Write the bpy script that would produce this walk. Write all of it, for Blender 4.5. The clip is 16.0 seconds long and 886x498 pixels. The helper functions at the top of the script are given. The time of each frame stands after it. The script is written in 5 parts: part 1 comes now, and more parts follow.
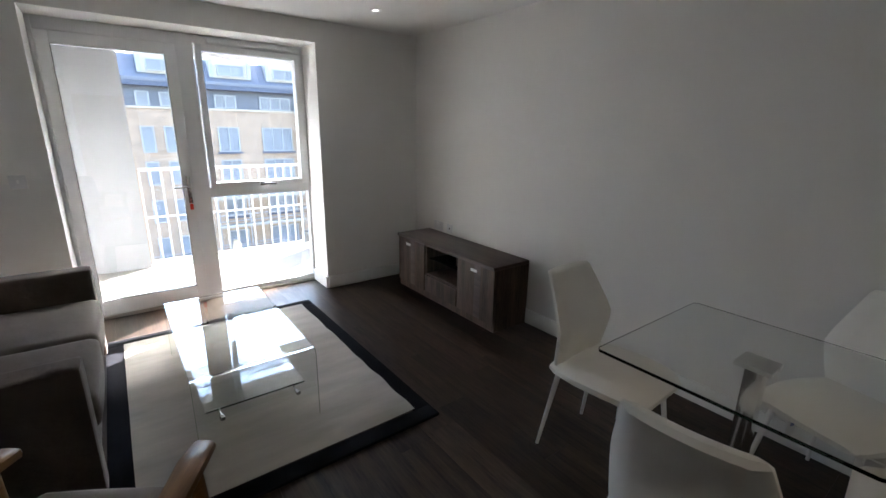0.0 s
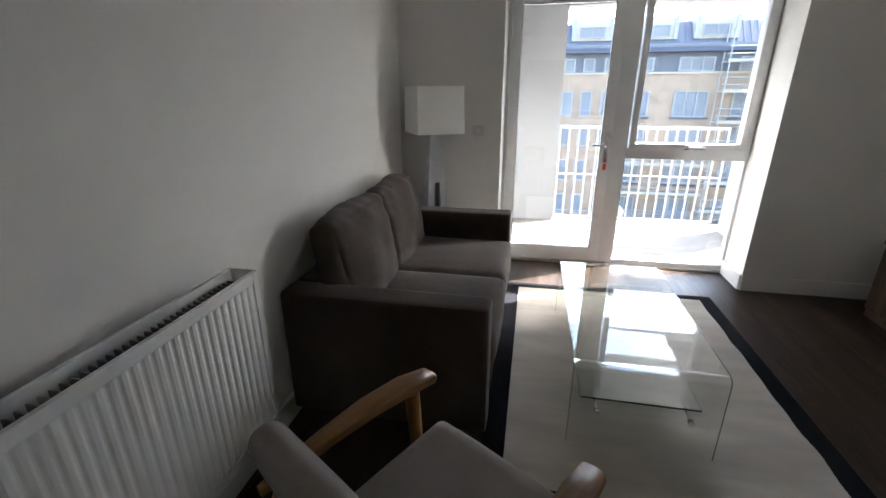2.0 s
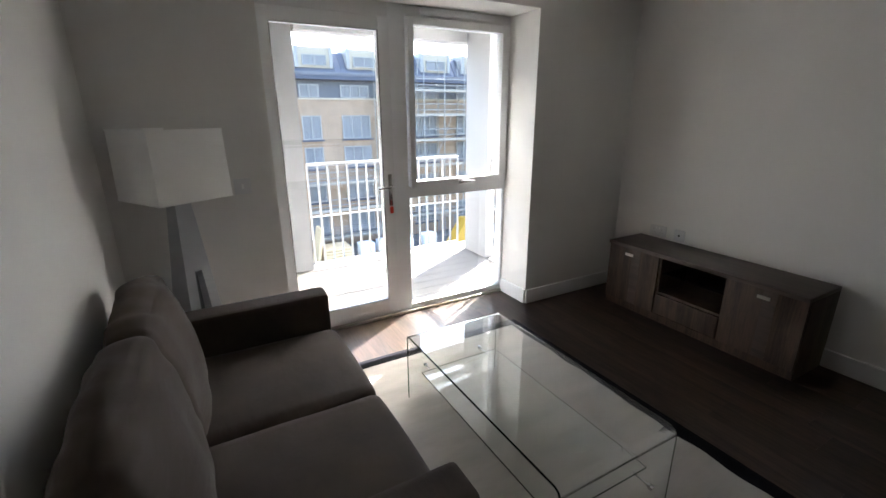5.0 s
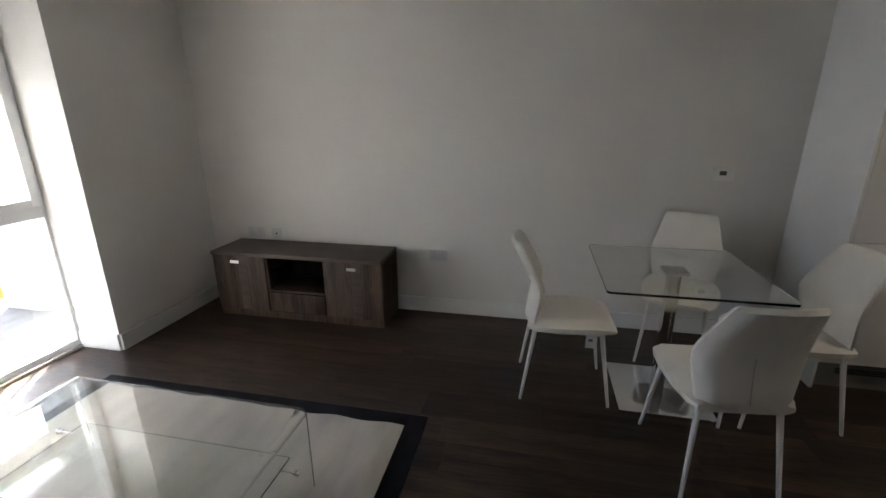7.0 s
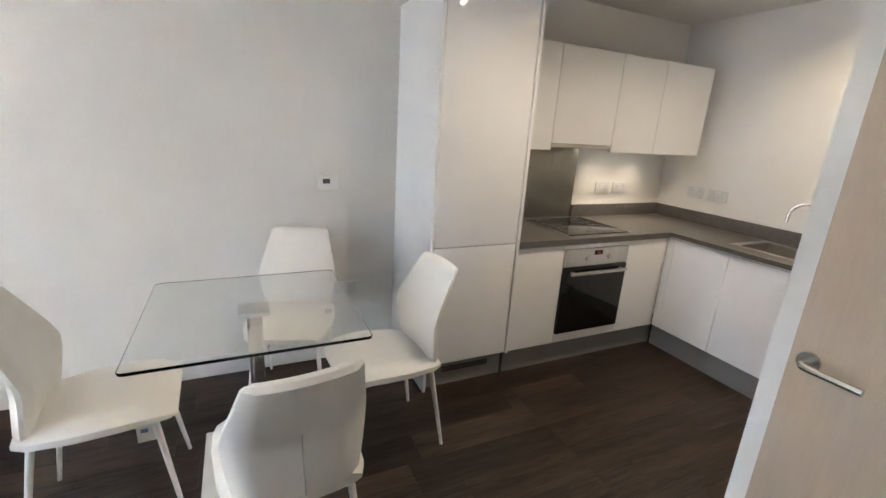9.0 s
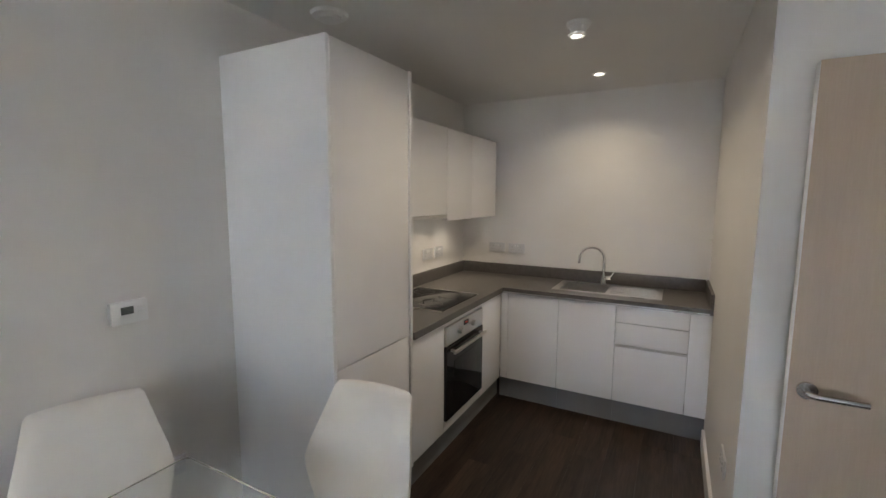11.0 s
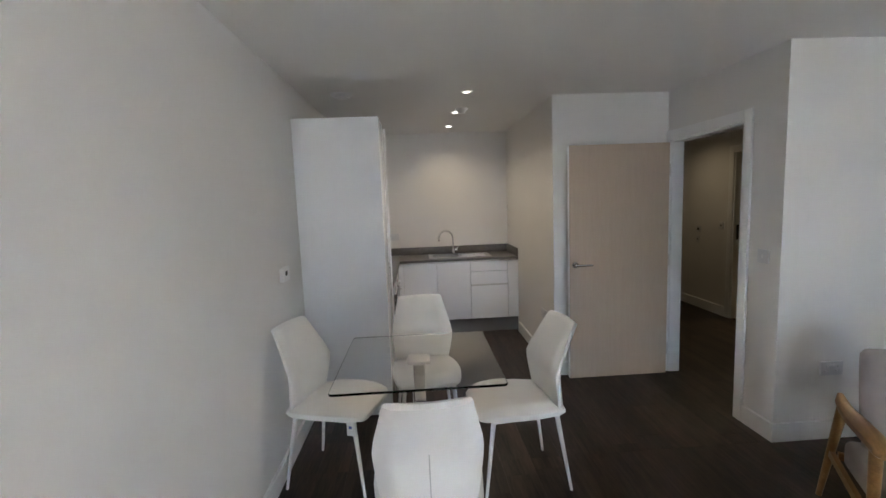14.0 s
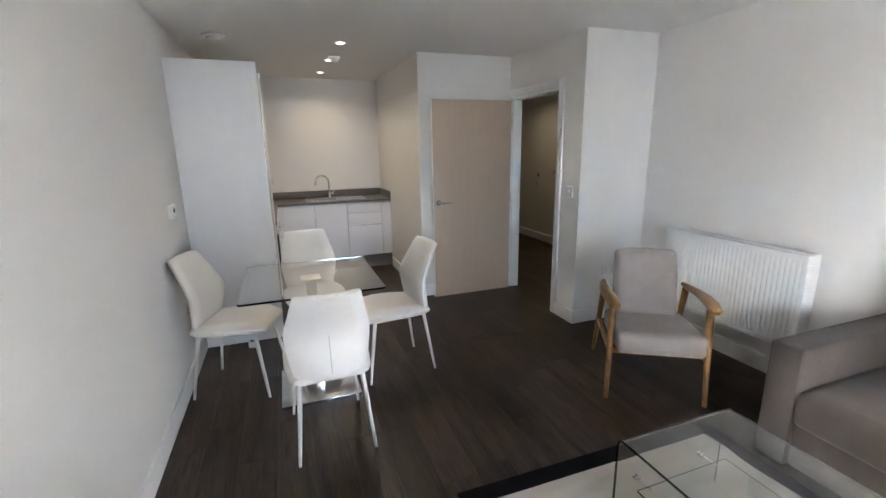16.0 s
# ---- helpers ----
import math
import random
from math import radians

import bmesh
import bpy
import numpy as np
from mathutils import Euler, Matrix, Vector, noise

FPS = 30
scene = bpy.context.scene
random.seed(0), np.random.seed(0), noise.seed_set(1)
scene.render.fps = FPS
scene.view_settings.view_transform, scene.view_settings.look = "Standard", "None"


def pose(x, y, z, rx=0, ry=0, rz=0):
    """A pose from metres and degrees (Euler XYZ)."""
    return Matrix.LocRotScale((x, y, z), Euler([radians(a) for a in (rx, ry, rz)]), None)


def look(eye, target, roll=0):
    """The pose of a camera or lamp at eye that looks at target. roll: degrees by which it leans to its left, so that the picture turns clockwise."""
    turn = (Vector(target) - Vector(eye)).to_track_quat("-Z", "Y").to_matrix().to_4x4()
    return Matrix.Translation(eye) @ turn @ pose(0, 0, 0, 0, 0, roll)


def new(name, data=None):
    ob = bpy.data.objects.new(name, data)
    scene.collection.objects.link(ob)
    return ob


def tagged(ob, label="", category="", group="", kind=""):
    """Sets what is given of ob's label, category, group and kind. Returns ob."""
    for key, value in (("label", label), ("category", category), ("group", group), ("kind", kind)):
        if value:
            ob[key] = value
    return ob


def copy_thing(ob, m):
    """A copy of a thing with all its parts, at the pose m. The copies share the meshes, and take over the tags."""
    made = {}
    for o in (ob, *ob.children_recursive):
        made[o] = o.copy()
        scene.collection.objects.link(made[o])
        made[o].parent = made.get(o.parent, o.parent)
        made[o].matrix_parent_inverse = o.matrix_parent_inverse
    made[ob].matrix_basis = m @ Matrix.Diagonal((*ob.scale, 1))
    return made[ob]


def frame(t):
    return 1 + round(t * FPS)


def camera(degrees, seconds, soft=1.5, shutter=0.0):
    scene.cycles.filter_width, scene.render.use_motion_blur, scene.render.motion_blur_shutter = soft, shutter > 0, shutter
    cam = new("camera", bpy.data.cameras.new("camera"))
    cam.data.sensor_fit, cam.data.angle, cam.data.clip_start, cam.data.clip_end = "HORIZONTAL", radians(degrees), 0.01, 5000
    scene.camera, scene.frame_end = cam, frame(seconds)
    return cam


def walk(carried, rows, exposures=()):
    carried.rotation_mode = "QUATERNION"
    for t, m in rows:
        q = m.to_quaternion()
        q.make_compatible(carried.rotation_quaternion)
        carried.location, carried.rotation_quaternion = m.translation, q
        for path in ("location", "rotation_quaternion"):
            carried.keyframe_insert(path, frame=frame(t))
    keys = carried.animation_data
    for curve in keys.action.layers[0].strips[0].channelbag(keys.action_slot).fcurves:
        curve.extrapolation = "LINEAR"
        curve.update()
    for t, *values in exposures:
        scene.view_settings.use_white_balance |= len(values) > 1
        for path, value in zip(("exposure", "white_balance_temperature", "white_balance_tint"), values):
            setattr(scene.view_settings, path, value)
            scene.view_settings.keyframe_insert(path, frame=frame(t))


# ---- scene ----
cam = camera(91.1, 16.0)
PATH = [
    (0, (-2.589, -3.938, 1.55), (-1.428, -2.399, 1.017), 1.0),
    (0.5, (-2.575, -3.797, 1.524), (-1.669, -2.093, 1.001), 1.4),
    (1, (-2.607, -3.642, 1.488), (-2.004, -1.8, 0.996), 2.2),
    (1.5, (-2.657, -3.556, 1.472), (-2.49, -1.667, 0.835), 1.4),
    (2, (-2.678, -3.459, 1.456), (-3.053, -1.617, 0.773), -0.2),
    (2.5, (-2.672, -3.349, 1.488), (-3.361, -1.557, 0.926), 0.1),
    (3, (-2.672, -3.241, 1.528), (-3.287, -1.386, 1.101), -0.3),
    (3.2, (-2.69, -3.186, 1.522), (-3.138, -1.271, 1.157), -0.7),
    (5.3, (-3.25, -2.565, 1.56), (-2.178, -1.005, 0.93), -0.5),
    (5.5, (-3.249, -2.548, 1.561), (-2.095, -1.035, 0.945), -0.8),
    (6, (-3.296, -2.439, 1.591), (-1.775, -1.296, 0.976), 0.0),
    (6.5, (-3.246, -2.599, 1.559), (-1.506, -1.812, 0.967), -0.6),
    (7, (-3.218, -2.739, 1.545), (-1.346, -2.346, 0.961), -0.3),
    (7.5, (-3.161, -2.955, 1.552), (-1.247, -2.814, 0.99), 0.2),
    (8, (-3.081, -3.201, 1.538), (-1.167, -3.368, 0.981), 0.5),
    (8.5, (-2.94, -3.359, 1.517), (-1.101, -3.917, 0.965), 0.6),
    (9, (-2.664, -3.476, 1.542), (-0.932, -4.312, 0.993), 3.6),
    (9.5, (-2.37, -3.505, 1.529), (-0.706, -4.556, 1.175), 1.8),
    (10, (-2.068, -3.521, 1.563), (-0.656, -4.92, 1.338), 0.4),
    (10.2, (-1.96, -3.487, 1.576), (-0.678, -5.004, 1.34), 0.5),
    (12.3, (-1.233, -2.354, 1.573), (-1.228, -4.341, 1.344), -1.1),
    (12.5, (-1.168, -2.23, 1.58), (-1.169, -4.216, 1.344), -1.6),
    (13, (-1.073, -1.894, 1.574), (-0.974, -3.886, 1.418), -0.6),
    (13.5, (-0.991, -1.578, 1.576), (-0.889, -3.561, 1.337), 0.6),
    (14, (-0.848, -1.252, 1.589), (-0.959, -3.237, 1.365), -2.2),
    (14.5, (-0.786, -1.006, 1.559), (-0.859, -2.975, 1.217), -1.0),
    (15, (-0.781, -0.791, 1.549), (-0.841, -2.742, 1.111), 0.1),
    (15.5, (-0.735, -0.734, 1.561), (-0.995, -2.661, 1.091), 0.1),
    (16, (-0.714, -0.698, 1.562), (-1.375, -2.528, 1.098), -1.0),
]
EXPOSURES = [(0, 4.1, 6250, 10), (1, 3.9, 6250, 10), (1.5, 4.1, 6350, 10), (2.5, 3.7, 6350, 10), (3, 3.65, 6400, 10), (5.5, 3.55, 6450, 10), (6.5, 3.45, 6450, 10), (7, 4.25, 6500, 10), (7.5, 5.05, 6500, 10), (8.5, 5.95, 6350, 10), (9, 6.05, 6350, 10), (10, 5.3, 6350, 10), (12.5, 5.25, 6250, 10), (14.5, 5.15, 6250, 10), (16, 5.6, 6200, 10)]
BETWEEN = [
    (3.8, (-2.90, -3.16, 1.53), (-3.02, -1.21, 1.10), -0.5),
    (4.4, (-3.20, -2.99, 1.54), (-2.72, -1.11, 1.02), -0.3),
    (4.9, (-3.30, -2.69, 1.55), (-2.44, -0.98, 0.97), -0.3),
    (10.8, (-1.84, -3.27, 1.60), (-0.78, -4.95, 1.36), 0.6),
    (11.6, (-1.46, -2.68, 1.57), (-1.06, -4.62, 1.33), -0.8),
]
walk(cam, [(t, look(e, g, r)) for t, e, g, r in sorted(PATH + BETWEEN)], EXPOSURES)

# ---- world, sun, lamps ----
SUN_TO = Vector((0.69, 0.42, 0.58)).normalized()
world = bpy.data.worlds.new("sky")
scene.world = world
world.use_nodes = True
wn = world.node_tree
sky = wn.nodes.new("ShaderNodeTexSky")
sky.sky_type = 'NISHITA'
sky.sun_disc = False
sky.sun_elevation = math.asin(SUN_TO.z)
sky.sun_rotation = math.atan2(SUN_TO.x, SUN_TO.y)
sky.air_density, sky.dust_density, sky.ozone_density = 1.0, 1.5, 1.0
wn.links.new(sky.outputs[0], wn.nodes["Background"].inputs[0])
wn.nodes["Background"].inputs[1].default_value = 0.15
sun = new("sun", bpy.data.lights.new("sun", 'SUN'))
sun.data.energy, sun.data.angle, sun.data.color = 5.0, radians(0.6), (1.0, 0.965, 0.92)
sun.matrix_world = look(SUN_TO * 40, (0, 0, 0))


def lamp(x, y, z, watts, colour, spread=110, size=0.025):
    d = bpy.data.lights.new("lamp", 'SPOT')
    d.energy, d.color, d.spot_size, d.spot_blend, d.shadow_soft_size = watts, colour, radians(spread), 1.0, size
    ob = new("lamp_light", d)
    ob.matrix_world = pose(x, y, z)
    return ob


WARM = (1.0, 0.82, 0.61)
H = 2.425                       # ceiling height
DOWNLIGHTS = [(-1.28, -4.75), (-1.26, -5.54), (-1.25, -6.33), (-0.79, -0.64)]
for dx, dy in DOWNLIGHTS:
    lamp(dx, dy, H - 0.02, 0.43 if dy < -4 else 0.012, WARM, 148)
for uy in (-6.05, -6.40):
    lamp(-0.17, uy, 1.425, 0.145, WARM, 130, 0.02)
# hall and bathroom lamps, out of view, added to light those two rooms
lamp(-4.0, -6.6, H - 0.02, 0.26, (1.0, 0.77, 0.48), 150)
lamp(-5.4, -6.3, H - 0.02, 1.1, (1.0, 0.80, 0.46), 150)


# ---- materials ----
def nodes_of(name):
    m = bpy.data.materials.new(name)
    m.use_nodes = True
    return m, m.node_tree, m.node_tree.nodes["Principled BSDF"]


def coords(nt, scale=(1, 1, 1), world_space=False):
    tc = nt.nodes.new("ShaderNodeTexCoord")
    mp = nt.nodes.new("ShaderNodeMapping")
    mp.inputs["Scale"].default_value = scale
    if world_space:
        geo = nt.nodes.new("ShaderNodeNewGeometry")
        nt.links.new(geo.outputs["Position"], mp.inputs[0])
    else:
        nt.links.new(tc.outputs["Object"], mp.inputs[0])
    return mp.outputs[0]


def noise_tex(nt, vec, scale, detail=3, rough=0.55):
    n = nt.nodes.new("ShaderNodeTexNoise")
    n.inputs["Scale"].default_value, n.inputs["Detail"].default_value = scale, detail
    n.inputs["Roughness"].default_value = rough
    nt.links.new(vec, n.inputs["Vector"])
    return n.outputs["Fac"]


def ramp(nt, fac, stops):
    r = nt.nodes.new("ShaderNodeValToRGB")
    while len(r.color_ramp.elements) < len(stops):
        r.color_ramp.elements.new(0.5)
    for e, (p, c) in zip(r.color_ramp.elements, stops):
        e.position, e.color = p, (*c, 1)
    nt.links.new(fac, r.inputs[0])
    return r.outputs[0]


def bump(nt, bsdf, fac, strength, dist=0.002):
    b = nt.nodes.new("ShaderNodeBump")
    b.inputs["Strength"].default_value, b.inputs["Distance"].default_value = strength, dist
    nt.links.new(fac, b.inputs["Height"])
    nt.links.new(b.outputs[0], bsdf.inputs["Normal"])


def mul(c, k):
    return tuple(min(1, v * k) for v in c)


def surface(name, colour, rough=0.5, metal=0.0, vary=0.06, scale=3.0, grain=250.0, relief=0.1, stretch=(1, 1, 1), spec=0.5, world_space=False):
    m, nt, b = nodes_of(name)
    v = coords(nt, stretch, world_space)
    big = noise_tex(nt, v, scale, 4)
    fine = noise_tex(nt, v, grain, 2)
    col = ramp(nt, big, [(0.3, mul(colour, 1 - vary)), (0.7, mul(colour, 1 + vary))])
    nt.links.new(col, b.inputs["Base Color"])
    rr = nt.nodes.new("ShaderNodeMapRange")
    rr.inputs["To Min"].default_value, rr.inputs["To Max"].default_value = max(0, rough - 0.07), min(1, rough + 0.07)
    nt.links.new(big, rr.inputs["Value"])
    nt.links.new(rr.outputs[0], b.inputs["Roughness"])
    b.inputs["Metallic"].default_value = metal
    b.inputs["Specular IOR Level"].default_value = spec
    if relief:
        bump(nt, b, fine, relief, 0.001)
    return m


def wood(name, dark, light, rough=0.45, along=1, vary_random=0.0, fine=1.0, spec=0.5):
    m, nt, b = nodes_of(name)
    st = [9.0, 9.0, 9.0]
    st[along] = 0.7
    v = coords(nt, tuple(st))
    info = nt.nodes.new("ShaderNodeObjectInfo")
    add = nt.nodes.new("ShaderNodeVectorMath")
    comb = nt.nodes.new("ShaderNodeVectorMath")
    comb.operation = 'SCALE'
    comb.inputs[0].default_value = (31.0, 17.0, 23.0)
    nt.links.new(info.outputs["Random"], comb.inputs["Scale"])
    nt.links.new(v, add.inputs[0])
    nt.links.new(comb.outputs[0], add.inputs[1])
    g1 = noise_tex(nt, add.outputs[0], 2.2 * fine, 5, 0.6)
    g2 = noise_tex(nt, add.outputs[0], 14 * fine, 3, 0.7)
    mix = nt.nodes.new("ShaderNodeMath")
    mix.operation = 'MULTIPLY_ADD'
    mix.inputs[1].default_value = 0.45
    nt.links.new(g2, mix.inputs[0])
    sc = nt.nodes.new("ShaderNodeMath")
    sc.operation = 'MULTIPLY'
    sc.inputs[1].default_value = 0.55
    nt.links.new(g1, sc.inputs[0])
    nt.links.new(sc.outputs[0], mix.inputs[2])
    col = ramp(nt, mix.outputs[0], [(0.36, dark), (0.64, light)])
    if vary_random:
        hsv = nt.nodes.new("ShaderNodeHueSaturation")
        mr = nt.nodes.new("ShaderNodeMapRange")
        mr.inputs["To Min"].default_value, mr.inputs["To Max"].default_value = 1 - vary_random, 1 + vary_random
        nt.links.new(info.outputs["Random"], mr.inputs["Value"])
        nt.links.new(mr.outputs[0], hsv.inputs["Value"])
        nt.links.new(col, hsv.inputs["Color"])
        col = hsv.outputs[0]
    nt.links.new(col, b.inputs["Base Color"])
    b.inputs["Roughness"].default_value = rough
    b.inputs["Specular IOR Level"].default_value = spec
    bump(nt, b, g2, 0.12, 0.001)
    return m


def fabric(name, colour, weave=700.0, fold=0.0):
    m, nt, b = nodes_of(name)
    v = coords(nt)
    big = noise_tex(nt, v, 5, 4)
    fine = noise_tex(nt, v, weave, 2, 0.8)
    mix = nt.nodes.new("ShaderNodeMath")
    mix.operation = 'ADD'
    nt.links.new(big, mix.inputs[0])
    nt.links.new(fine, mix.inputs[1])
    mr = nt.nodes.new("ShaderNodeMapRange")
    mr.inputs["From Max"].default_value = 2.0
    nt.links.new(mix.outputs[0], mr.inputs["Value"])
    nt.links.new(ramp(nt, mr.outputs[0], [(0.3, mul(colour, 0.75)), (0.7, mul(colour, 1.25))]), b.inputs["Base Color"])
    b.inputs["Roughness"].default_value = 0.95
    b.inputs["Sheen Weight"].default_value = 0.12
    b.inputs["Specular IOR Level"].default_value = 0.2
    bump(nt, b, fine, 0.35, 0.001)
    if fold:
        # soft pulls and creases under the weave
        pulls = noise_tex(nt, coords(nt, (1.0, 0.45, 1.6)), 16, 3, 0.6)
        f = nt.nodes.new("ShaderNodeBump")
        f.inputs["Strength"].default_value, f.inputs["Distance"].default_value = fold, 0.012
        nt.links.new(pulls, f.inputs["Height"])
        nt.links.new(f.outputs[0], b.inputs["Normal"].links[0].from_node.inputs["Normal"])
    return m


def glass(name, tint=(0.93, 0.97, 0.95), rough=0.0):
    m, nt, b = nodes_of(name)
    b.inputs["Base Color"].default_value = (*tint, 1)
    b.inputs["Transmission Weight"].default_value = 1.0
    b.inputs["Roughness"].default_value = rough
    b.inputs["IOR"].default_value = 1.5
    return m


def emitter(name, colour, strength):
    m, nt, b = nodes_of(name)
    b.inputs["Emission Color"].default_value = (*colour, 1)
    b.inputs["Emission Strength"].default_value = strength
    return m


M_WALL = surface("wall paint", (0.75, 0.735, 0.71), 0.75, vary=0.02, scale=1.3, grain=160, relief=0.012, spec=0.25, world_space=True)
M_CEIL = surface("ceiling paint", (0.75, 0.74, 0.72), 0.85, vary=0.015, scale=1.1, grain=150, relief=0.05, spec=0.2, world_space=True)
M_TRIM = surface("white satin paint", (0.80, 0.80, 0.79), 0.4, vary=0.02, scale=4, grain=90, relief=0.03)
M_UPVC = surface("white window coating", (0.80, 0.81, 0.82), 0.35, vary=0.02, scale=5, grain=200, relief=0.03)
M_FLOOR = wood("dark vinyl plank", (0.0110, 0.0075, 0.0056), (0.062, 0.0405, 0.0280), 0.38, 1, 0.30, 0.6, 0.27)
M_GAP = surface("plank joint", (0.012, 0.010, 0.009), 0.8)
M_OAK = wood("pale oak veneer", (0.48, 0.375, 0.280), (0.52, 0.410, 0.310), 0.5, 2, 0.0, 1.6)
M_TVWOOD = wood("dark walnut foil", (0.024, 0.0155, 0.011), (0.105, 0.068, 0.049), 0.5, 2, 0.12, 0.8, 0.3)
M_TVTOP = wood("dark walnut top", (0.036, 0.0255, 0.020), (0.095, 0.067, 0.052), 0.45, 1)
M_ARMWOOD = wood("honey oak", (0.17, 0.080, 0.022), (0.28, 0.140, 0.044), 0.4, 1)
M_CHROME = surface("chrome", (0.82, 0.82, 0.82), 0.12, 1.0, 0.02, 6, 300, 0.0)
M_STEEL = surface("brushed steel", (0.62, 0.60, 0.57), 0.30, 1.0, 0.05, 3, 60, 0.15, (1, 30, 1))
M_NICKEL = surface("satin nickel", (0.60, 0.59, 0.57), 0.25, 1.0, 0.02, 6, 300, 0.0)
M_SPLASH = surface("dark brushed steel", (0.33, 0.315, 0.28), 0.30, 1.0, 0.02, 3, 60, 0.04, (1, 30, 1))
M_SLOT = surface("socket slot", (0.46, 0.46, 0.46), 0.5)
M_LEATHER = surface("white leather", (0.82, 0.80, 0.755), 0.42, vary=0.03, scale=6, grain=420, relief=0.10)
M_SEAM = surface("grey thread", (0.52, 0.50, 0.47), 0.8)
M_LEGWHITE = surface("white powder coat", (0.80, 0.79, 0.77), 0.35, vary=0.02)
M_SOFA = fabric("taupe weave", (0.068, 0.052, 0.041), 700.0, 0.3)
M_CHAIRFAB = fabric("warm grey weave", (0.245, 0.213, 0.193))
# the rug's tone streaks along x stand for sun and ripple shading
M_RUG = surface("cream wool", (0.47, 0.435, 0.385), 0.95, vary=0.14, scale=2.2, grain=160, relief=0.9, spec=0.1, stretch=(0.9, 3.4, 1))
M_RUGB = surface("black wool", (0.010, 0.010, 0.013), 0.95, vary=0.2, scale=6, grain=500, relief=0.8, spec=0.1)
M_GLASS = glass("table glass", (0.965, 0.985, 0.975))
M_GEDGE = glass("glass edge", (0.30, 0.55, 0.45), 0.05)
M_PANE = glass("window glass", (0.98, 0.99, 0.99))
M_SHADE = surface("white lamp linen", (0.88, 0.88, 0.87), 0.9, vary=0.03, scale=8, grain=500, relief=0.3)
shade_nt = M_SHADE.node_tree
shade_mix = shade_nt.nodes.new("ShaderNodeMixShader")
shade_tr = shade_nt.nodes.new("ShaderNodeBsdfTranslucent")
shade_tr.inputs[0].default_value = (0.9, 0.9, 0.89, 1)
shade_mix.inputs[0].default_value = 0.4
shade_nt.links.new(shade_nt.nodes["Principled BSDF"].outputs[0], shade_mix.inputs[1])
shade_nt.links.new(shade_tr.outputs[0], shade_mix.inputs[2])
shade_nt.links.new(shade_mix.outputs[0], shade_nt.nodes["Material Output"].inputs[0])
M_LAMPGREY = surface("grey painted lamp base", (0.40, 0.41, 0.43), 0.45, vary=0.05)
M_NOTCHSHADE = surface("lamp notch shade", (0.10, 0.105, 0.115), 0.5)
M_RADIATOR = surface("white radiator enamel", (0.80, 0.80, 0.79), 0.5, vary=0.0, relief=0.0)
M_GLOSS = surface("white gloss laminate", (0.85, 0.845, 0.845), 0.09, vary=0.01, scale=2, relief=0.0)
M_CARCASS = surface("white carcass", (0.80, 0.81, 0.82), 0.45, vary=0.02)
M_PLINTH = surface("grey plinth", (0.20, 0.195, 0.195), 0.45, vary=0.05)
M_WORKTOP = surface("grey stone laminate", (0.115, 0.107, 0.10), 0.35, vary=0.12, scale=30, grain=300, relief=0.05)
M_OVENBLACK = surface("black oven glass", (0.008, 0.008, 0.009), 0.06, vary=0.05, relief=0)
M_PLASTIC = surface("white plastic", (0.78, 0.78, 0.77), 0.35, vary=0.02)
M_PLATE = surface("pale grey plastic", (0.64, 0.64, 0.645), 0.35, vary=0.02)
M_BLACKP = surface("black plastic", (0.015, 0.015, 0.016), 0.4)
M_RED = surface("red tag", (0.75, 0.06, 0.03), 0.5)
M_BULB = emitter("lamp glow", (1.0, 0.92, 0.80), 0.5)
# White balcony surfaces, light and shade in the colour: wall dark, side wall pale.
M_RENDER_SHADE = surface("shaded white render", (0.22, 0.22, 0.225), 0.85, vary=0.05, scale=3, grain=120, relief=0.3)
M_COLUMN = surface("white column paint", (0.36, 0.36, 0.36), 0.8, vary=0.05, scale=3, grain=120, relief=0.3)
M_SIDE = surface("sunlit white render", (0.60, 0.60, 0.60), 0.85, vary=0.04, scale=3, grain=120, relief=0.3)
M_DECK = surface("pale balcony decking", (0.17, 0.16, 0.145), 0.8, vary=0.08, scale=4, grain=60, relief=0.5, stretch=(1, 8, 1))
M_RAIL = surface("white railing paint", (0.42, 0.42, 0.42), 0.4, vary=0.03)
M_BRICK = surface("buff brick wall", (0.265, 0.190, 0.135), 0.9, vary=0.18, scale=1.5, grain=9, relief=0.6)
M_SLATE = surface("slate cladding", (0.075, 0.078, 0.092), 0.6, vary=0.12, scale=1.0, grain=8, relief=0.2)
M_ROOF = surface("blue grey zinc roof", (0.10, 0.104, 0.125), 0.45, vary=0.10, scale=0.8, grain=6, relief=0.1)
M_FASCIA = surface("dark blue fascia", (0.042, 0.05, 0.08), 0.5, vary=0.1)
M_FWIN = surface("far window glass", (0.17, 0.175, 0.19), 0.2, vary=0.25, scale=0.4, relief=0, spec=0.15)
M_FFRAME = surface("far window frame", (0.24, 0.24, 0.24), 0.5)
M_CREAM = surface("cream dormer", (0.33, 0.29, 0.23), 0.8, vary=0.06)
M_SCAF = surface("galvanised scaffold", (0.22, 0.22, 0.22), 0.5, 0.3, vary=0.15)
M_BOARD = surface("scaffold board", (0.26, 0.24, 0.21), 0.8, vary=0.15)
M_GROUND = surface("street ground", (0.13, 0.125, 0.12), 0.9, vary=0.2, scale=0.3, grain=20, relief=0.4)
M_YELLOW = surface("yellow sheet", (0.42, 0.24, 0.03), 0.5)
M_PINE = wood("raw pine", (0.50, 0.36, 0.20), (0.66, 0.50, 0.31), 0.7, 0)
M_TILE = surface("beige bathroom tile", (0.42, 0.35, 0.25), 0.35, vary=0.08, scale=3)
M_TILEDARK = surface("brown bathroom tile", (0.13, 0.10, 0.075), 0.35, vary=0.08, scale=3)
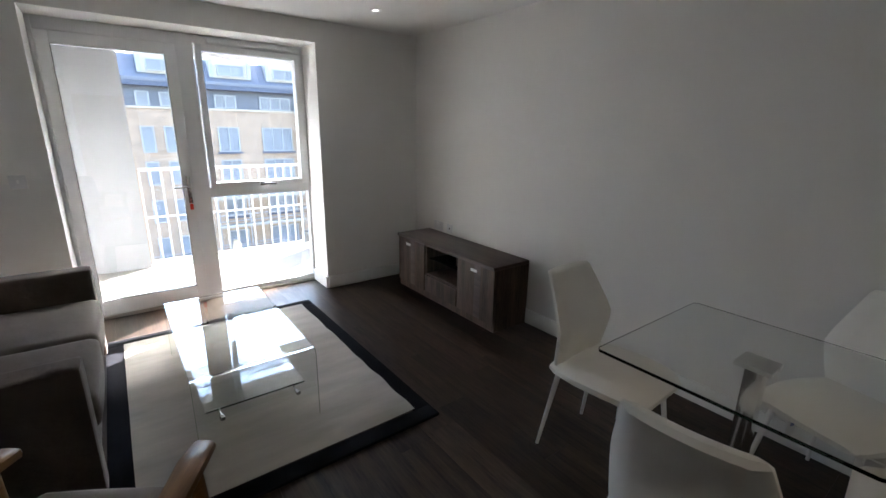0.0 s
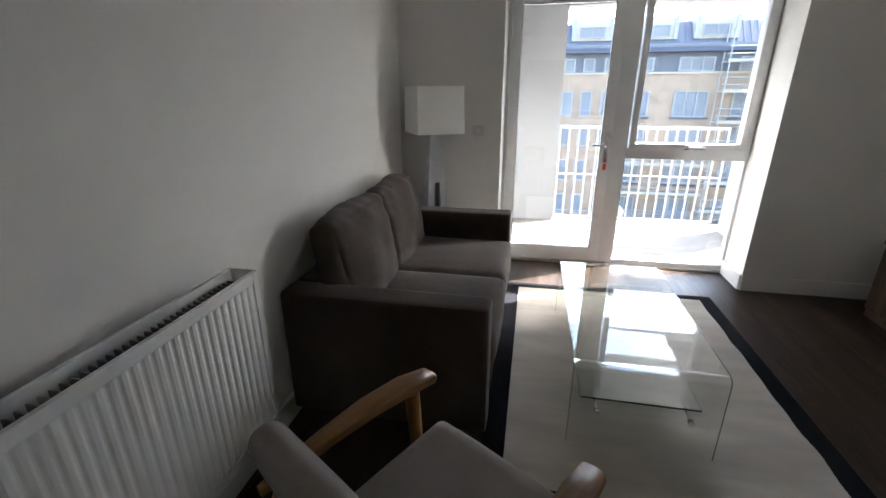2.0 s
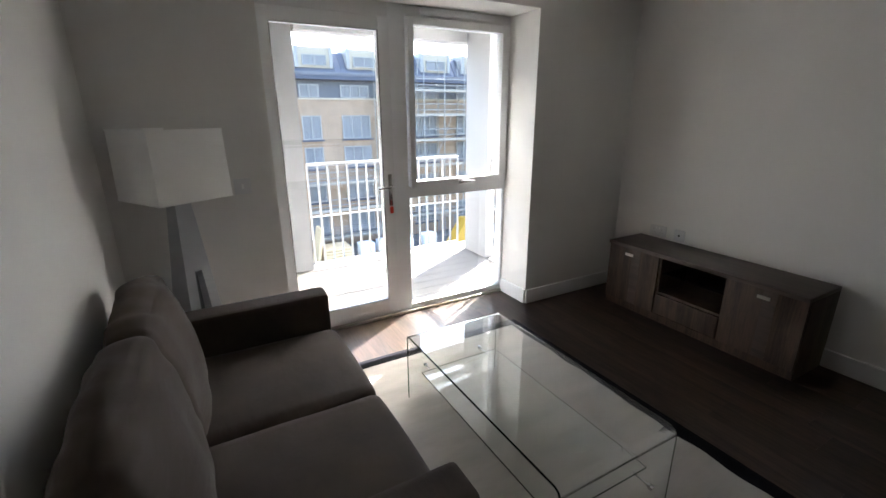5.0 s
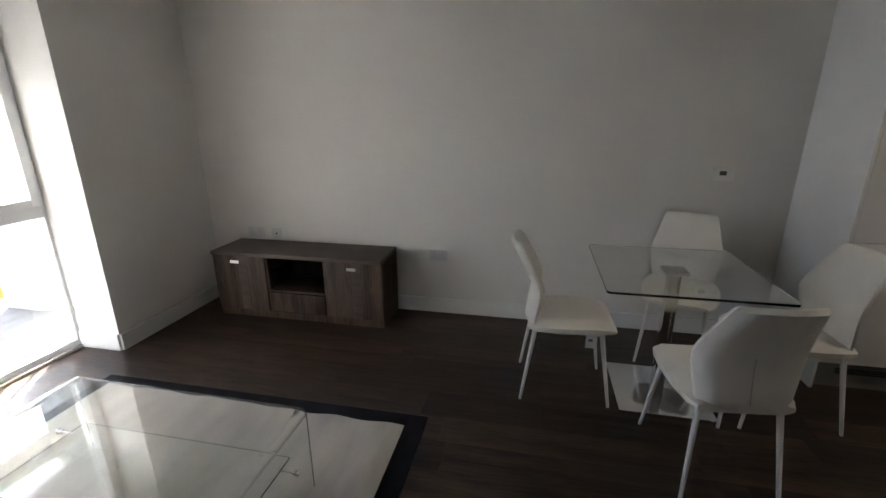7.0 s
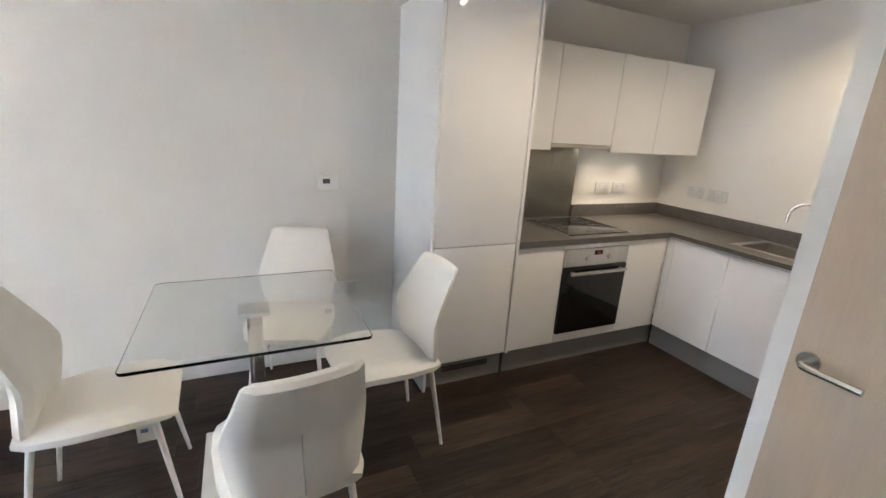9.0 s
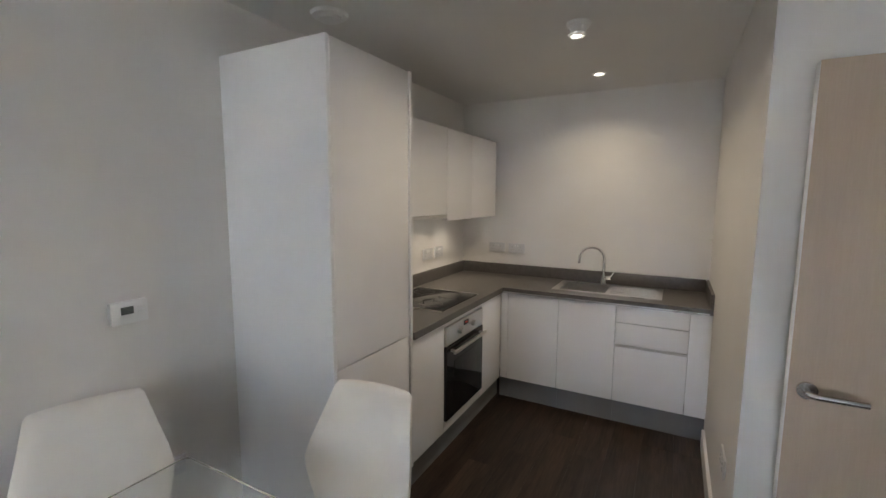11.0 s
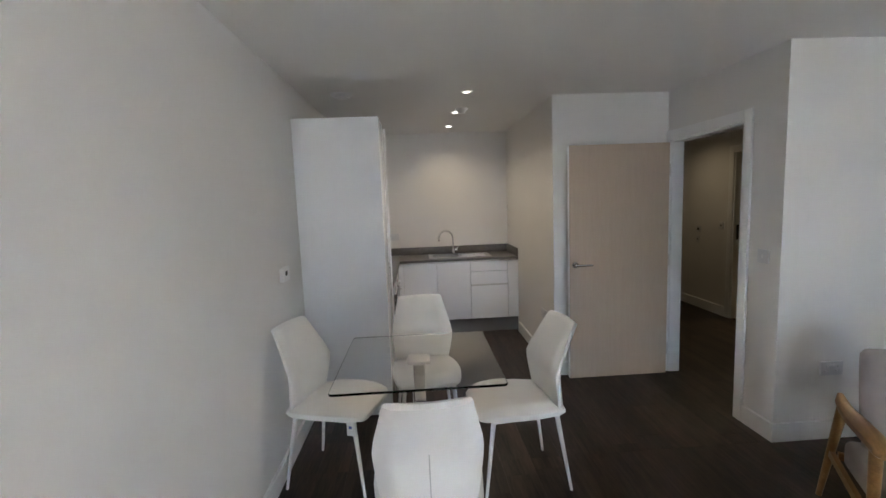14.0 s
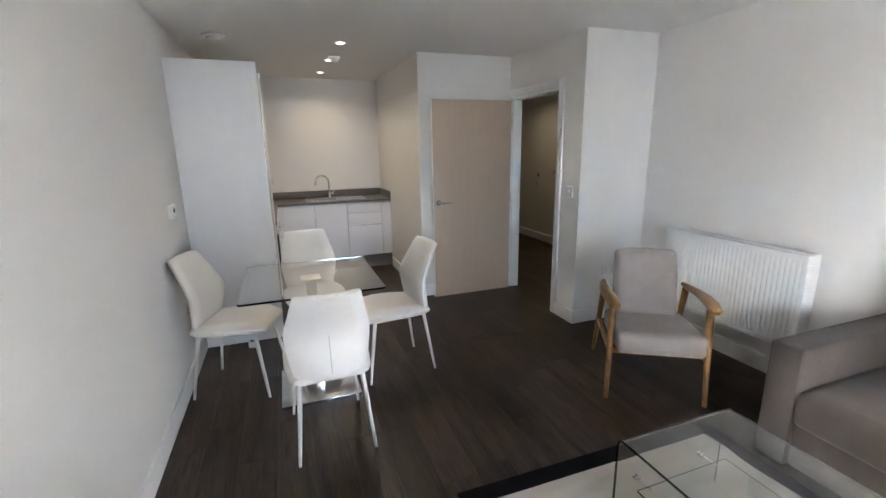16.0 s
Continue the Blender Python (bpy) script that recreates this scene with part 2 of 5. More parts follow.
M_CERAMIC = surface("white ceramic", (0.80, 0.79, 0.76), 0.12, vary=0.01, relief=0)
M_MIRROR = surface("mirror", (0.85, 0.85, 0.85), 0.02, 1.0, 0.0, relief=0)
M_BLUE = surface("blue print", (0.12, 0.16, 0.40), 0.6)
M_SCREEN = surface("grey display", (0.10, 0.11, 0.10), 0.25)


# ---- building helpers ----
def bm_new():
    return bmesh.new()


def box(bm, x0, x1, y0, y1, z0, z1, bevel=0.0, seg=2):
    m = Matrix.Translation(((x0 + x1) / 2, (y0 + y1) / 2, (z0 + z1) / 2)) @ Matrix.Diagonal((abs(x1 - x0), abs(y1 - y0), abs(z1 - z0), 1))
    made = bmesh.ops.create_cube(bm, size=1, matrix=m)
    if bevel:
        edges = {e for v in made["verts"] for e in v.link_edges}
        bmesh.ops.bevel(bm, geom=list(edges), offset=bevel, segments=seg, profile=0.7, affect='EDGES')
    return bm


def cube(x0, x1, y0, y1, z0, z1, bevel=0.0, seg=2):
    return box(bm_new(), x0, x1, y0, y1, z0, z1, bevel, seg)


def tube(bm, a, b, r0, r1=None, n=12):
    a, b = Vector(a), Vector(b)
    d = b - a
    m = Matrix.Translation((a + b) / 2) @ d.to_track_quat('Z', 'Y').to_matrix().to_4x4()
    bmesh.ops.create_cone(bm, cap_ends=True, segments=n, radius1=r0, radius2=r0 if r1 is None else r1, depth=d.length, matrix=m)
    return bm


def pipe(bm, pts, r, n=10):
    """A round bar along a line of points."""
    pts = [Vector(p) for p in pts]
    rings = []
    side = None
    for i, p in enumerate(pts):
        d = (pts[min(i + 1, len(pts) - 1)] - pts[max(i - 1, 0)]).normalized()
        if side is None:
            side = d.orthogonal().normalized()
        side = (side - d * side.dot(d)).normalized()
        up = d.cross(side)
        rings.append([bm.verts.new(p + (side * math.cos(2 * math.pi * k / n) + up * math.sin(2 * math.pi * k / n)) * r) for k in range(n)])
    for a, b in zip(rings, rings[1:]):
        for k in range(n):
            bm.faces.new((a[k], a[(k + 1) % n], b[(k + 1) % n], b[k]))
    bm.faces.new(rings[0][::-1])
    bm.faces.new(rings[-1])
    return bm


def prism(bm, outline, axis, a, b, bevel=0.0):
    """A flat outline (u, v) drawn out along an axis from a to b."""
    def at(u, v, w):
        return {'x': (w, u, v), 'y': (u, w, v), 'z': (u, v, w)}[axis]
    v0 = [bm.verts.new(at(u, v, a)) for u, v in outline]
    v1 = [bm.verts.new(at(u, v, b)) for u, v in outline]
    n = len(outline)
    faces = [bm.faces.new(v0), bm.faces.new(v1)]
    for i in range(n):
        faces.append(bm.faces.new((v0[i], v0[(i + 1) % n], v1[(i + 1) % n], v1[i])))
    bmesh.ops.recalc_face_normals(bm, faces=faces)
    if bevel:
        edges = {e for f in faces for e in f.edges}
        bmesh.ops.bevel(bm, geom=list(edges), offset=bevel, segments=2, profile=0.7, affect='EDGES')
    return bm


def mesh_of(name, bm, material, smooth=True):
    bmesh.ops.recalc_face_normals(bm, faces=bm.faces)
    me = bpy.data.meshes.new(name)
    bm.to_mesh(me)
    bm.free()
    me.materials.append(material)
    if smooth:
        for p in me.polygons:
            # broad flat faces stay flat, so that bevels do not bend them
            flat = p.area > 0.012 or (p.area > 0.0018 and max(abs(c) for c in p.normal) > 0.9995)
            p.use_smooth = not flat
        me.set_sharp_from_angle(angle=radians(38))
    return me


def part(name, bm, material, parent, label="", smooth=True):
    ob = new(name, mesh_of(name, bm, material, smooth))
    ob.parent = parent
    if label:
        ob["label"] = label
    return ob


def solid(name, bm, material, label, category, kind="", group="", smooth=True):
    """A thing, or a piece of the setting, of one mesh in world places."""
    return tagged(new(name, mesh_of(name, bm, material, smooth)), label, category, group, kind)


def thing(name, place, label, category, group="", turn=0.0, kind=""):
    ob = new(name)
    ob.empty_display_size = 0.1
    ob.matrix_basis = pose(*place, 0, 0, turn)
    return tagged(ob, label, category, group, kind)


def structure(name, bm, material, label, category):
    return solid(name, bm, material, label, category, "structure")


# ---- plan ----
XL = -3.72                      # radiator wall
XD = -3.015                     # door wall, living side
XN = -2.01                      # kitchen side wall
YP, YN, YB = -3.715, -4.92, -6.84   # pier face, nib face, kitchen back wall
WX0, WX1, WTOP, WY = -2.925, -1.04, 2.25, 0.34   # window opening and the frame's inner face
DY0, DY1, DTOP = -4.875, -4.025, 2.03           # door opening in the door wall
HX = -4.65                      # far hall wall
BY0, BY1 = -6.30, -5.50         # bathroom door opening

# floor base, ceiling
structure("floor", cube(-8.2, 0.3, -9.6, 0.34, -0.25, -0.006), M_GAP, "dark wood plank floor through the flat", "floor")
structure("ceiling", cube(-8.2, 0.3, -9.6, 0.45, H, H + 0.2), M_CEIL, "matt white plastered ceiling", "ceiling")

# walls
structure("wall_east", cube(0.0, 0.2, -9.6, 0.45, 0, H), M_WALL, "off-white painted plaster wall", "wall")
bm = bm_new()
box(bm, -8.2, WX0, 0, 0.45, 0, H)
box(bm, WX1, 0.0, 0, 0.45, 0, H)
box(bm, WX0, WX1, 0, 0.45, WTOP, H)
structure("wall_north", bm, M_WALL, "off-white wall with a deep window opening", "wall")
structure("wall_west", cube(XL - 0.12, XL, YP, 0.0, 0, H), M_WALL, "off-white painted wall behind the radiator", "wall")
structure("wall_pier", cube(XL - 0.12, XD, YP - 0.12, YP, 0, H), M_WALL, "off-white painted pier beside the door", "wall")
bm = bm_new()
box(bm, XD - 0.09, XD, DY1, YP - 0.12, 0, H)
box(bm, XD - 0.09, XD, DY0, DY1, DTOP, H)
box(bm, XD - 0.09, XD, -9.6, DY0, 0, H)
structure("wall_door", bm, M_WALL, "off-white wall with the hall doorway", "wall")
structure("wall_nib", cube(XD, XN, YN - 0.1, YN, 0, H), M_WALL, "off-white short wall behind the open door", "wall")
structure("wall_kitchen", cube(XN - 0.1, XN, -6.9, YN - 0.1, 0, H), M_WALL, "off-white kitchen side wall", "wall")
structure("wall_south", cube(XN, 0.0, YB - 0.15, YB, 0, H), M_WALL, "off-white kitchen back wall", "wall")
bm = bm_new()
box(bm, HX - 0.12, HX, -9.6, BY0, 0, H)
box(bm, HX - 0.12, HX, BY1, -2.5, 0, H)
box(bm, HX - 0.12, HX, BY0, BY1, 2.03, H)
structure("wall_hall", bm, M_WALL, "off-white hall wall with the bathroom doorway", "wall")
bm = bm_new()
box(bm, HX, XD - 0.09, -9.6, -9.5, 0, H)
box(bm, HX, XL - 0.12, -2.6, -2.5, 0, H)
structure("wall_hall_end", bm, M_WALL, "off-white hall end walls", "wall")
bm = bm_new()
box(bm, -6.5, -6.4, -8.4, -4.2, 0, H)
box(bm, -6.4, HX - 0.12, -8.4, -8.3, 0, H)
box(bm, -6.4, HX - 0.12, -4.3, -4.2, 0, H)
structure("wall_bathroom", bm, M_TILEDARK, "brown tiled bathroom walls", "wall")
structure("floor_bathroom", cube(-6.4, HX - 0.06, -8.3, -4.3, -0.005, 0.004), M_TILE, "beige bathroom floor tiles", "floor")

# skirting boards
def skirt(name, x0, y0, x1, y1, nx, ny):
    """A board along a wall from one point to another; (nx, ny) points into the room."""
    t, h = 0.018, 0.12
    bm = bm_new()
    ax, bx = sorted((x0, x1))
    ay, by = sorted((y0, y1))
    if nx:
        ax, bx = (x0, x0 + t) if nx > 0 else (x0 - t, x0)
    else:
        ay, by = (y0, y0 + t) if ny > 0 else (y0 - t, y0)
    box(bm, ax, bx, ay, by, 0.0, h, 0.004)
    structure(name, bm, M_TRIM, "white painted skirting board", "skirting")


for i, s in enumerate([(0, -4.41, 0, 0, -1, 0), (WX1, 0, -0.018, 0, 0, -1), (XL + 0.018, 0, WX0, 0, 0, -1), (XL, YP, XL, 0, 1, 0),
                       (XL + 0.018, YP, XD + 0.018, YP, 0, 1), (XD, YP, XD, DY1 + 0.066, 1, 0), (XD, YN, XN, YN, 0, 1),
                       (XN, YN + 0.018, XN, -6.24, 1, 0), (HX, -9.5, HX, BY0 - 0.065, 1, 0), (HX, BY1 + 0.065, HX, -2.6, 1, 0),
                       (WX1, 0, WX1, 0.33, -1, 0), (WX0, 0, WX0, 0.33, 1, 0), (XD - 0.09, -9.5, XD - 0.09, DY0 - 0.07, -1, 0)]):
    skirt("baseboard_%d" % (i + 1), *s)


# ---- window wall ----
def window_wall():
    d = 0.075
    y0, y1 = WY, WY + d
    root = thing("window_1", ((WX0 + WX1) / 2, WY, 0), "white framed glazed balcony door and fixed window", "window", kind="structure")
    ox, oy = (WX0 + WX1) / 2, WY

    def p(name, bm, mat, parent=root, label="", smooth=True):
        for v in bm.verts:
            v.co -= Vector((ox, oy, 0))
        return part(name, bm, mat, parent, label, smooth)
    bm = bm_new()
    zt = 2.165
    box(bm, WX0, -2.897, y0, y1, 0, WTOP, 0.005)
    box(bm, -2.058, -1.935, y0, y1, 0, WTOP, 0.005)
    box(bm, -1.058, WX1 + 0.02, y0, y1, 0, WTOP, 0.005)
    box(bm, -2.897, -2.058, y0, y1, zt, WTOP, 0.005)
    box(bm, -1.935, -1.058, y0, y1, zt + 0.02, WTOP, 0.005)
    box(bm, -2.897, -2.058, y0, y1, 0, 0.035, 0.005)
    box(bm, -1.935, -1.058, y0, y1, 0, 0.06, 0.005)
    box(bm, -1.935, -1.058, y0, y1, 0.935, 1.02, 0.005)
    p("window_frame", bm, M_UPVC)
    # the door leaf stands a little proud
    bm = bm_new()
    a, b = y0 - 0.022, y1 - 0.01
    box(bm, -2.895, -2.818, a, b, 0.04, zt - 0.005, 0.006)
    box(bm, -2.138, -2.060, a, b, 0.04, zt - 0.005, 0.006)
    box(bm, -2.818, -2.138, a, b, 0.04, 0.153, 0.006)
    box(bm, -2.818, -2.138, a, b, 2.078, zt - 0.005, 0.006)
    leaf = p("balcony_door", bm, M_UPVC)
    p("pane", cube(-2.823, -2.133, y0 + 0.02, y0 + 0.026, 0.148, 2.083), M_PANE, leaf, smooth=False).visible_shadow = False
    # dark gaskets round the glass
    bm = bm_new()
    for gx in (-2.819, -2.143):
        box(bm, gx, gx + 0.006, a + 0.004, a + 0.012, 0.155, 2.076)
    for gz in (0.152, 2.074):
        box(bm, -2.813, -2.143, a + 0.004, a + 0.012, gz, gz + 0.005)
    p("gasket", bm, M_PLINTH, leaf, "thin grey glazing gasket")
    for hz in (0.30, 1.05, 1.90):
        p("hinge", tube(bm_new(), (-2.893, a - 0.006, hz - 0.05), (-2.893, a - 0.006, hz + 0.05), 0.008), M_UPVC, leaf)
    bm = bm_new()
    box(bm, -2.112, -2.082, a - 0.012, a, 0.90, 1.13, 0.004)
    p("handle_plate", bm, M_CHROME, leaf)
    bm = bm_new()
    pipe(bm, [(-2.097, a - 0.01, 1.045), (-2.097, a - 0.05, 1.045), (-2.117, a - 0.06, 1.045), (-2.212, a - 0.06, 1.04)], 0.009)
    p("handle", bm, M_CHROME, leaf)
    bm = bm_new()
    tube(bm, (-2.097, a - 0.012, 0.945), (-2.097, a - 0.026, 0.945), 0.004, None, 8)
    p("key", bm, M_CHROME, leaf)
    bm = bm_new()
    box(bm, -2.110, -2.084, a - 0.024, a - 0.016, 0.845, 0.895, 0.006)
    pipe(bm, [(-2.097, a - 0.022, 0.945), (-2.098, a - 0.024, 0.915), (-2.097, a - 0.020, 0.893)], 0.0015, 6)
    p("key_tag", bm, M_RED, leaf, "small red key tag")
    # opening sash in the upper light
    bm = bm_new()
    st = 2.18
    box(bm, -1.922, -1.877, a, b, 1.015, st, 0.006)
    box(bm, -1.122, -1.062, a, b, 1.015, st, 0.006)
    box(bm, -1.877, -1.122, a, b, 1.015, 1.06, 0.006)
    box(bm, -1.877, -1.122, a, b, 2.128, st, 0.006)
    sash = p("sash", bm, M_UPVC)
    p("pane", cube(-1.882, -1.117, y0 + 0.02, y0 + 0.026, 1.055, 2.133), M_PANE, sash, smooth=False).visible_shadow = False
    bm = bm_new()
    box(bm, -1.52, -1.48, a - 0.016, a, 1.018, 1.053, 0.004)
    pipe(bm, [(-1.50, a - 0.02, 1.035), (-1.50, a - 0.035, 1.035), (-1.48, a - 0.042, 1.035), (-1.38, a - 0.042, 1.031)], 0.009)
    p("handle", bm, M_CHROME, sash)
    p("pane", cube(-1.94, -1.053, y0 + 0.02, y0 + 0.026, 0.055, 0.94), M_PANE, smooth=False).visible_shadow = False
    # trickle vent over the light
    bm = bm_new()
    box(bm, -1.83, -1.15, a - 0.006, y0, 2.195, 2.235, 0.004)
    box(bm, -1.81, -1.17, a - 0.010, a - 0.006, 2.210, 2.220, 0.002)
    p("trickle_vent", bm, M_UPVC)


window_wall()
structure("threshold", cube(WX0 + 0.02, WX1 - 0.02, WY - 0.03, WY, 0, 0.02, 0.004), M_STEEL, "grey metal threshold strip", "threshold")

# ---- balcony ----
structure("balcony_floor", cube(-3.3, -0.30, 0.45, 1.95, -0.25, -0.03), M_DECK, "balcony slab under pale grooved decking", "balcony")
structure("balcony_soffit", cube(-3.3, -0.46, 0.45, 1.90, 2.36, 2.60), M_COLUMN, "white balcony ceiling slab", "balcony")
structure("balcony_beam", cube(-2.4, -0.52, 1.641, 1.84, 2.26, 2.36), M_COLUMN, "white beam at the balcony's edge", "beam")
# faces away from the sun; its shade is in the darker render colour
structure("balcony_wall", cube(-3.3, -2.40, 1.77, 1.95, -0.03, 2.36), M_RENDER_SHADE, "white rendered balcony wall", "wall")
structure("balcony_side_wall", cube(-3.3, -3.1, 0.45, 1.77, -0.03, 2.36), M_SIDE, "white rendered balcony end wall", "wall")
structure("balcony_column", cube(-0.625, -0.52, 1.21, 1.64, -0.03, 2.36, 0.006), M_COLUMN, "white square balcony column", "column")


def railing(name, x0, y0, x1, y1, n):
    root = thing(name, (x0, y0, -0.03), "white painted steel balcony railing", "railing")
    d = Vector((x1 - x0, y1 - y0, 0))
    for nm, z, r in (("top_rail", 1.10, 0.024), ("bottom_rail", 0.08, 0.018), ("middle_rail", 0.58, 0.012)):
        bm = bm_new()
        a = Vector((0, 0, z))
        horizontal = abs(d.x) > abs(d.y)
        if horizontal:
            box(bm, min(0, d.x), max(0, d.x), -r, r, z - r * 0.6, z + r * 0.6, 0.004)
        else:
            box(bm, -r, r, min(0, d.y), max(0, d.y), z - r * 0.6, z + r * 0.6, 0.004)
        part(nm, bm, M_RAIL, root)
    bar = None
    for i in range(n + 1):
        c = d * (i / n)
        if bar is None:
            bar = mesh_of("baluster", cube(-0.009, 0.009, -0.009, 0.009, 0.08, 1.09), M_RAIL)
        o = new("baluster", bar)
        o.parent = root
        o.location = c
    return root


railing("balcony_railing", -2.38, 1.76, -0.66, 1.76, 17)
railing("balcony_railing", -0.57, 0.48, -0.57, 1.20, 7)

# ---- hall door ----
bm = bm_new()
for a, b in ((DY0 - 0.0, DY0 + 0.03), (DY1 - 0.03, DY1)):
    box(bm, XD - 0.094, XD + 0.004, a, b, 0, DTOP, 0.003)
box(bm, XD - 0.094, XD + 0.004, DY0 + 0.03, DY1 - 0.03, DTOP - 0.03, DTOP, 0.003)
structure("door_frame", bm, M_TRIM, "white painted door lining", "door frame")
bm = bm_new()
box(bm, XD, XD + 0.018, DY1 - 0.012, DY1 + 0.058, 0, DTOP + 0.066, 0.005)
box(bm, XD, XD + 0.018, DY0 - 0.038, DY0 + 0.012, 0, DTOP + 0.066, 0.005)
box(bm, XD, XD + 0.018, DY0 + 0.012, DY1 - 0.012, DTOP - 0.012, DTOP + 0.066, 0.005)
structure("architrave", bm, M_TRIM, "white painted door architrave", "architrave")
bm = bm_new()
for sx in (HX,):
    box(bm, sx, sx + 0.018, BY0 - 0.065, BY0 + 0.01, 0, 2.10, 0.004)
    box(bm, sx, sx + 0.018, BY1 - 0.01, BY1 + 0.065, 0, 2.10, 0.004)
    box(bm, sx, sx + 0.018, BY0 + 0.01, BY1 - 0.01, 2.02, 2.10, 0.004)
    box(bm, sx - 0.125, sx + 0.002, BY0, BY0 + 0.03, 0, 2.03, 0.003)
    box(bm, sx - 0.125, sx + 0.002, BY1 - 0.03, BY1, 0, 2.03, 0.003)
structure("bathroom_door_frame", bm, M_TRIM, "white painted bathroom door frame", "door frame")
structure("bathroom_keep", cube(HX - 0.06, HX - 0.03, BY0 + 0.03, BY0 + 0.034, 0.98, 1.16, 0.001), M_BLACKP, "dark lock keep in the bathroom frame", "lock keep")


def hall_door():
    root = thing("door_1", (-2.966, -4.832, 0.008), "open pale oak veneer door against the wall", "door", kind="structure")
    part("leaf", cube(0, 0.855, -0.022, 0.022, 0, 1.985, 0.002), M_OAK, root)
    # free edge of the leaf in a paler colour than the veneer
    part("leaf_edge", cube(0.855, 0.8565, -0.021, 0.021, 0.002, 1.983), M_TRIM, root, "pale door edge")
    for s in (1,):
        bm = bm_new()
        tube(bm, (0.808, 0.022, 0.993), (0.808, 0.031, 0.993), 0.027, None, 24)
        part("rose", bm, M_NICKEL, root, "round steel handle rose")
        bm = bm_new()
        pipe(bm, [(0.808, 0.028, 0.993), (0.808, 0.062, 0.993), (0.801, 0.070, 0.993), (0.788, 0.073, 0.993), (0.676, 0.073, 0.993)], 0.0095, 12)
        part("door_handle", bm, M_NICKEL, root, "brushed steel lever handle")
    for z in (0.22, 1.0, 1.76):
        bm = bm_new()
        tube(bm, (-0.006, 0.02, z - 0.05), (-0.006, 0.02, z + 0.05), 0.006)
        part("hinge", bm, M_STEEL, root)


hall_door()


# ---- dining group ----
def dining_chair():
    root = thing("dining_chair", (0, 0, 0), "white leather dining chair with white metal legs", "chair", "chairs round the glass table")
    # backrest: a shell of rings, kinked backwards above the middle
    rows = [(0.425, -0.185, 0.172), (0.47, -0.180, 0.182), (0.55, -0.168, 0.198), (0.62, -0.158, 0.209), (0.665, -0.158, 0.212), (0.72, -0.181, 0.203), (0.80, -0.223, 0.182), (0.897, -0.276, 0.158), (0.910, -0.283, 0.147)]
    bm = bm_new()
    n = 10
    front, back = [], []
    for i, (z, y, w) in enumerate(rows):
        thick = 0.029 if 0 < i < len(rows) - 1 else 0.008
        fr, bk = [], []
        for k in range(n + 1):
            u = -1 + 2 * k / n
            edge = max(0.0, abs(u) - 0.82) / 0.18
            th = thick * (1 - 0.75 * edge ** 2)
            curve = 0.022 * (1 - u * u)
            fr.append(bm.verts.new((u * w, y - curve + th, z)))
            bk.append(bm.verts.new((u * w, y - curve - th, z)))
        front.append(fr)
        back.append(bk)
    for i in range(len(rows) - 1):
        for k in range(n):
            bm.faces.new((front[i][k], front[i][k + 1], front[i + 1][k + 1], front[i + 1][k]))
            bm.faces.new((back[i][k], back[i + 1][k], back[i + 1][k + 1], back[i][k + 1]))
        for k in (0, n):
            bm.faces.new((front[i][k], front[i + 1][k], back[i + 1][k], back[i][k]))
    for e in (0, -1):
        for k in range(n):
            bm.faces.new((front[e][k], front[e][k + 1], back[e][k + 1], back[e][k]))
    back_ob = part("backrest", bm, M_LEATHER, root)
    bm = bm_new()
    pipe(bm, [(0, y - 0.022 - 0.0292, z) for z, y, w in rows[1:5]], 0.0022, 6)
    part("seam", bm, M_SEAM, back_ob, "stitched vertical seam")
    # seat: cushion with a rolled front edge
    prof = [(-0.215, 0.182, 0.450, 0.022), (-0.17, 0.205, 0.453, 0.034), (-0.05, 0.222, 0.460, 0.040), (0.08, 0.222, 0.466, 0.040), (0.17, 0.210, 0.465, 0.037), (0.225, 0.192, 0.456, 0.028), (0.250, 0.168, 0.446, 0.012)]
    bm = bm_new()
    top, low = [], []
    for y, w, z, th in prof:
        a, b = [], []
        for k in range(n + 1):
            u = -1 + 2 * k / n
            edge = max(0.0, abs(u) - 0.75) / 0.25
            a.append(bm.verts.new((u * w, y, z - 0.006 * (1 - u * u) + th * (1 - 0.8 * edge ** 2))))
            b.append(bm.verts.new((u * w, y, z - th * 1.15 * (1 - 0.6 * edge ** 2))))
        top.append(a)
        low.append(b)
    for i in range(len(prof) - 1):
        for k in range(n):
            bm.faces.new((top[i][k], top[i][k + 1], top[i + 1][k + 1], top[i + 1][k]))
            bm.faces.new((low[i][k], low[i + 1][k], low[i + 1][k + 1], low[i][k + 1]))
        for k in (0, n):
            bm.faces.new((top[i][k], top[i + 1][k], low[i + 1][k], low[i][k]))
    for e in (0, -1):
        for k in range(n):
            bm.faces.new((top[e][k], top[e][k + 1], low[e][k + 1], low[e][k]))
    seat = part("seat", bm, M_LEATHER, root)
    for sx in (-1, 1):
        part("seam", pipe(bm_new(), [(sx * w * 0.99, y, z - 0.004) for y, w, z, th in prof[1:6]], 0.0025, 6), M_LEATHER, seat)
    bm = bm_new()
    box(bm, -0.17, 0.17, -0.19, 0.19, 0.415, 0.432, 0.004)
    part("seat_frame", bm, M_LEGWHITE, root)
    for sx in (-1, 1):
        for sy, yb in ((-1, -0.24), (1, 0.24)):
            bm = bm_new()
            tube(bm, (sx * 0.195, yb, 0.0), (sx * 0.155, sy * 0.175, 0.43), 0.008, 0.0135, 12)
            part("leg", bm, M_LEGWHITE, root)
    bm = bm_new()
    box(bm, 0.10, 0.103, 0.105, 0.165, 0.305, 0.416)
    tag = part("care_tag", bm, M_PLASTIC, root, "white paper care tag with blue print")
    bm = bm_new()
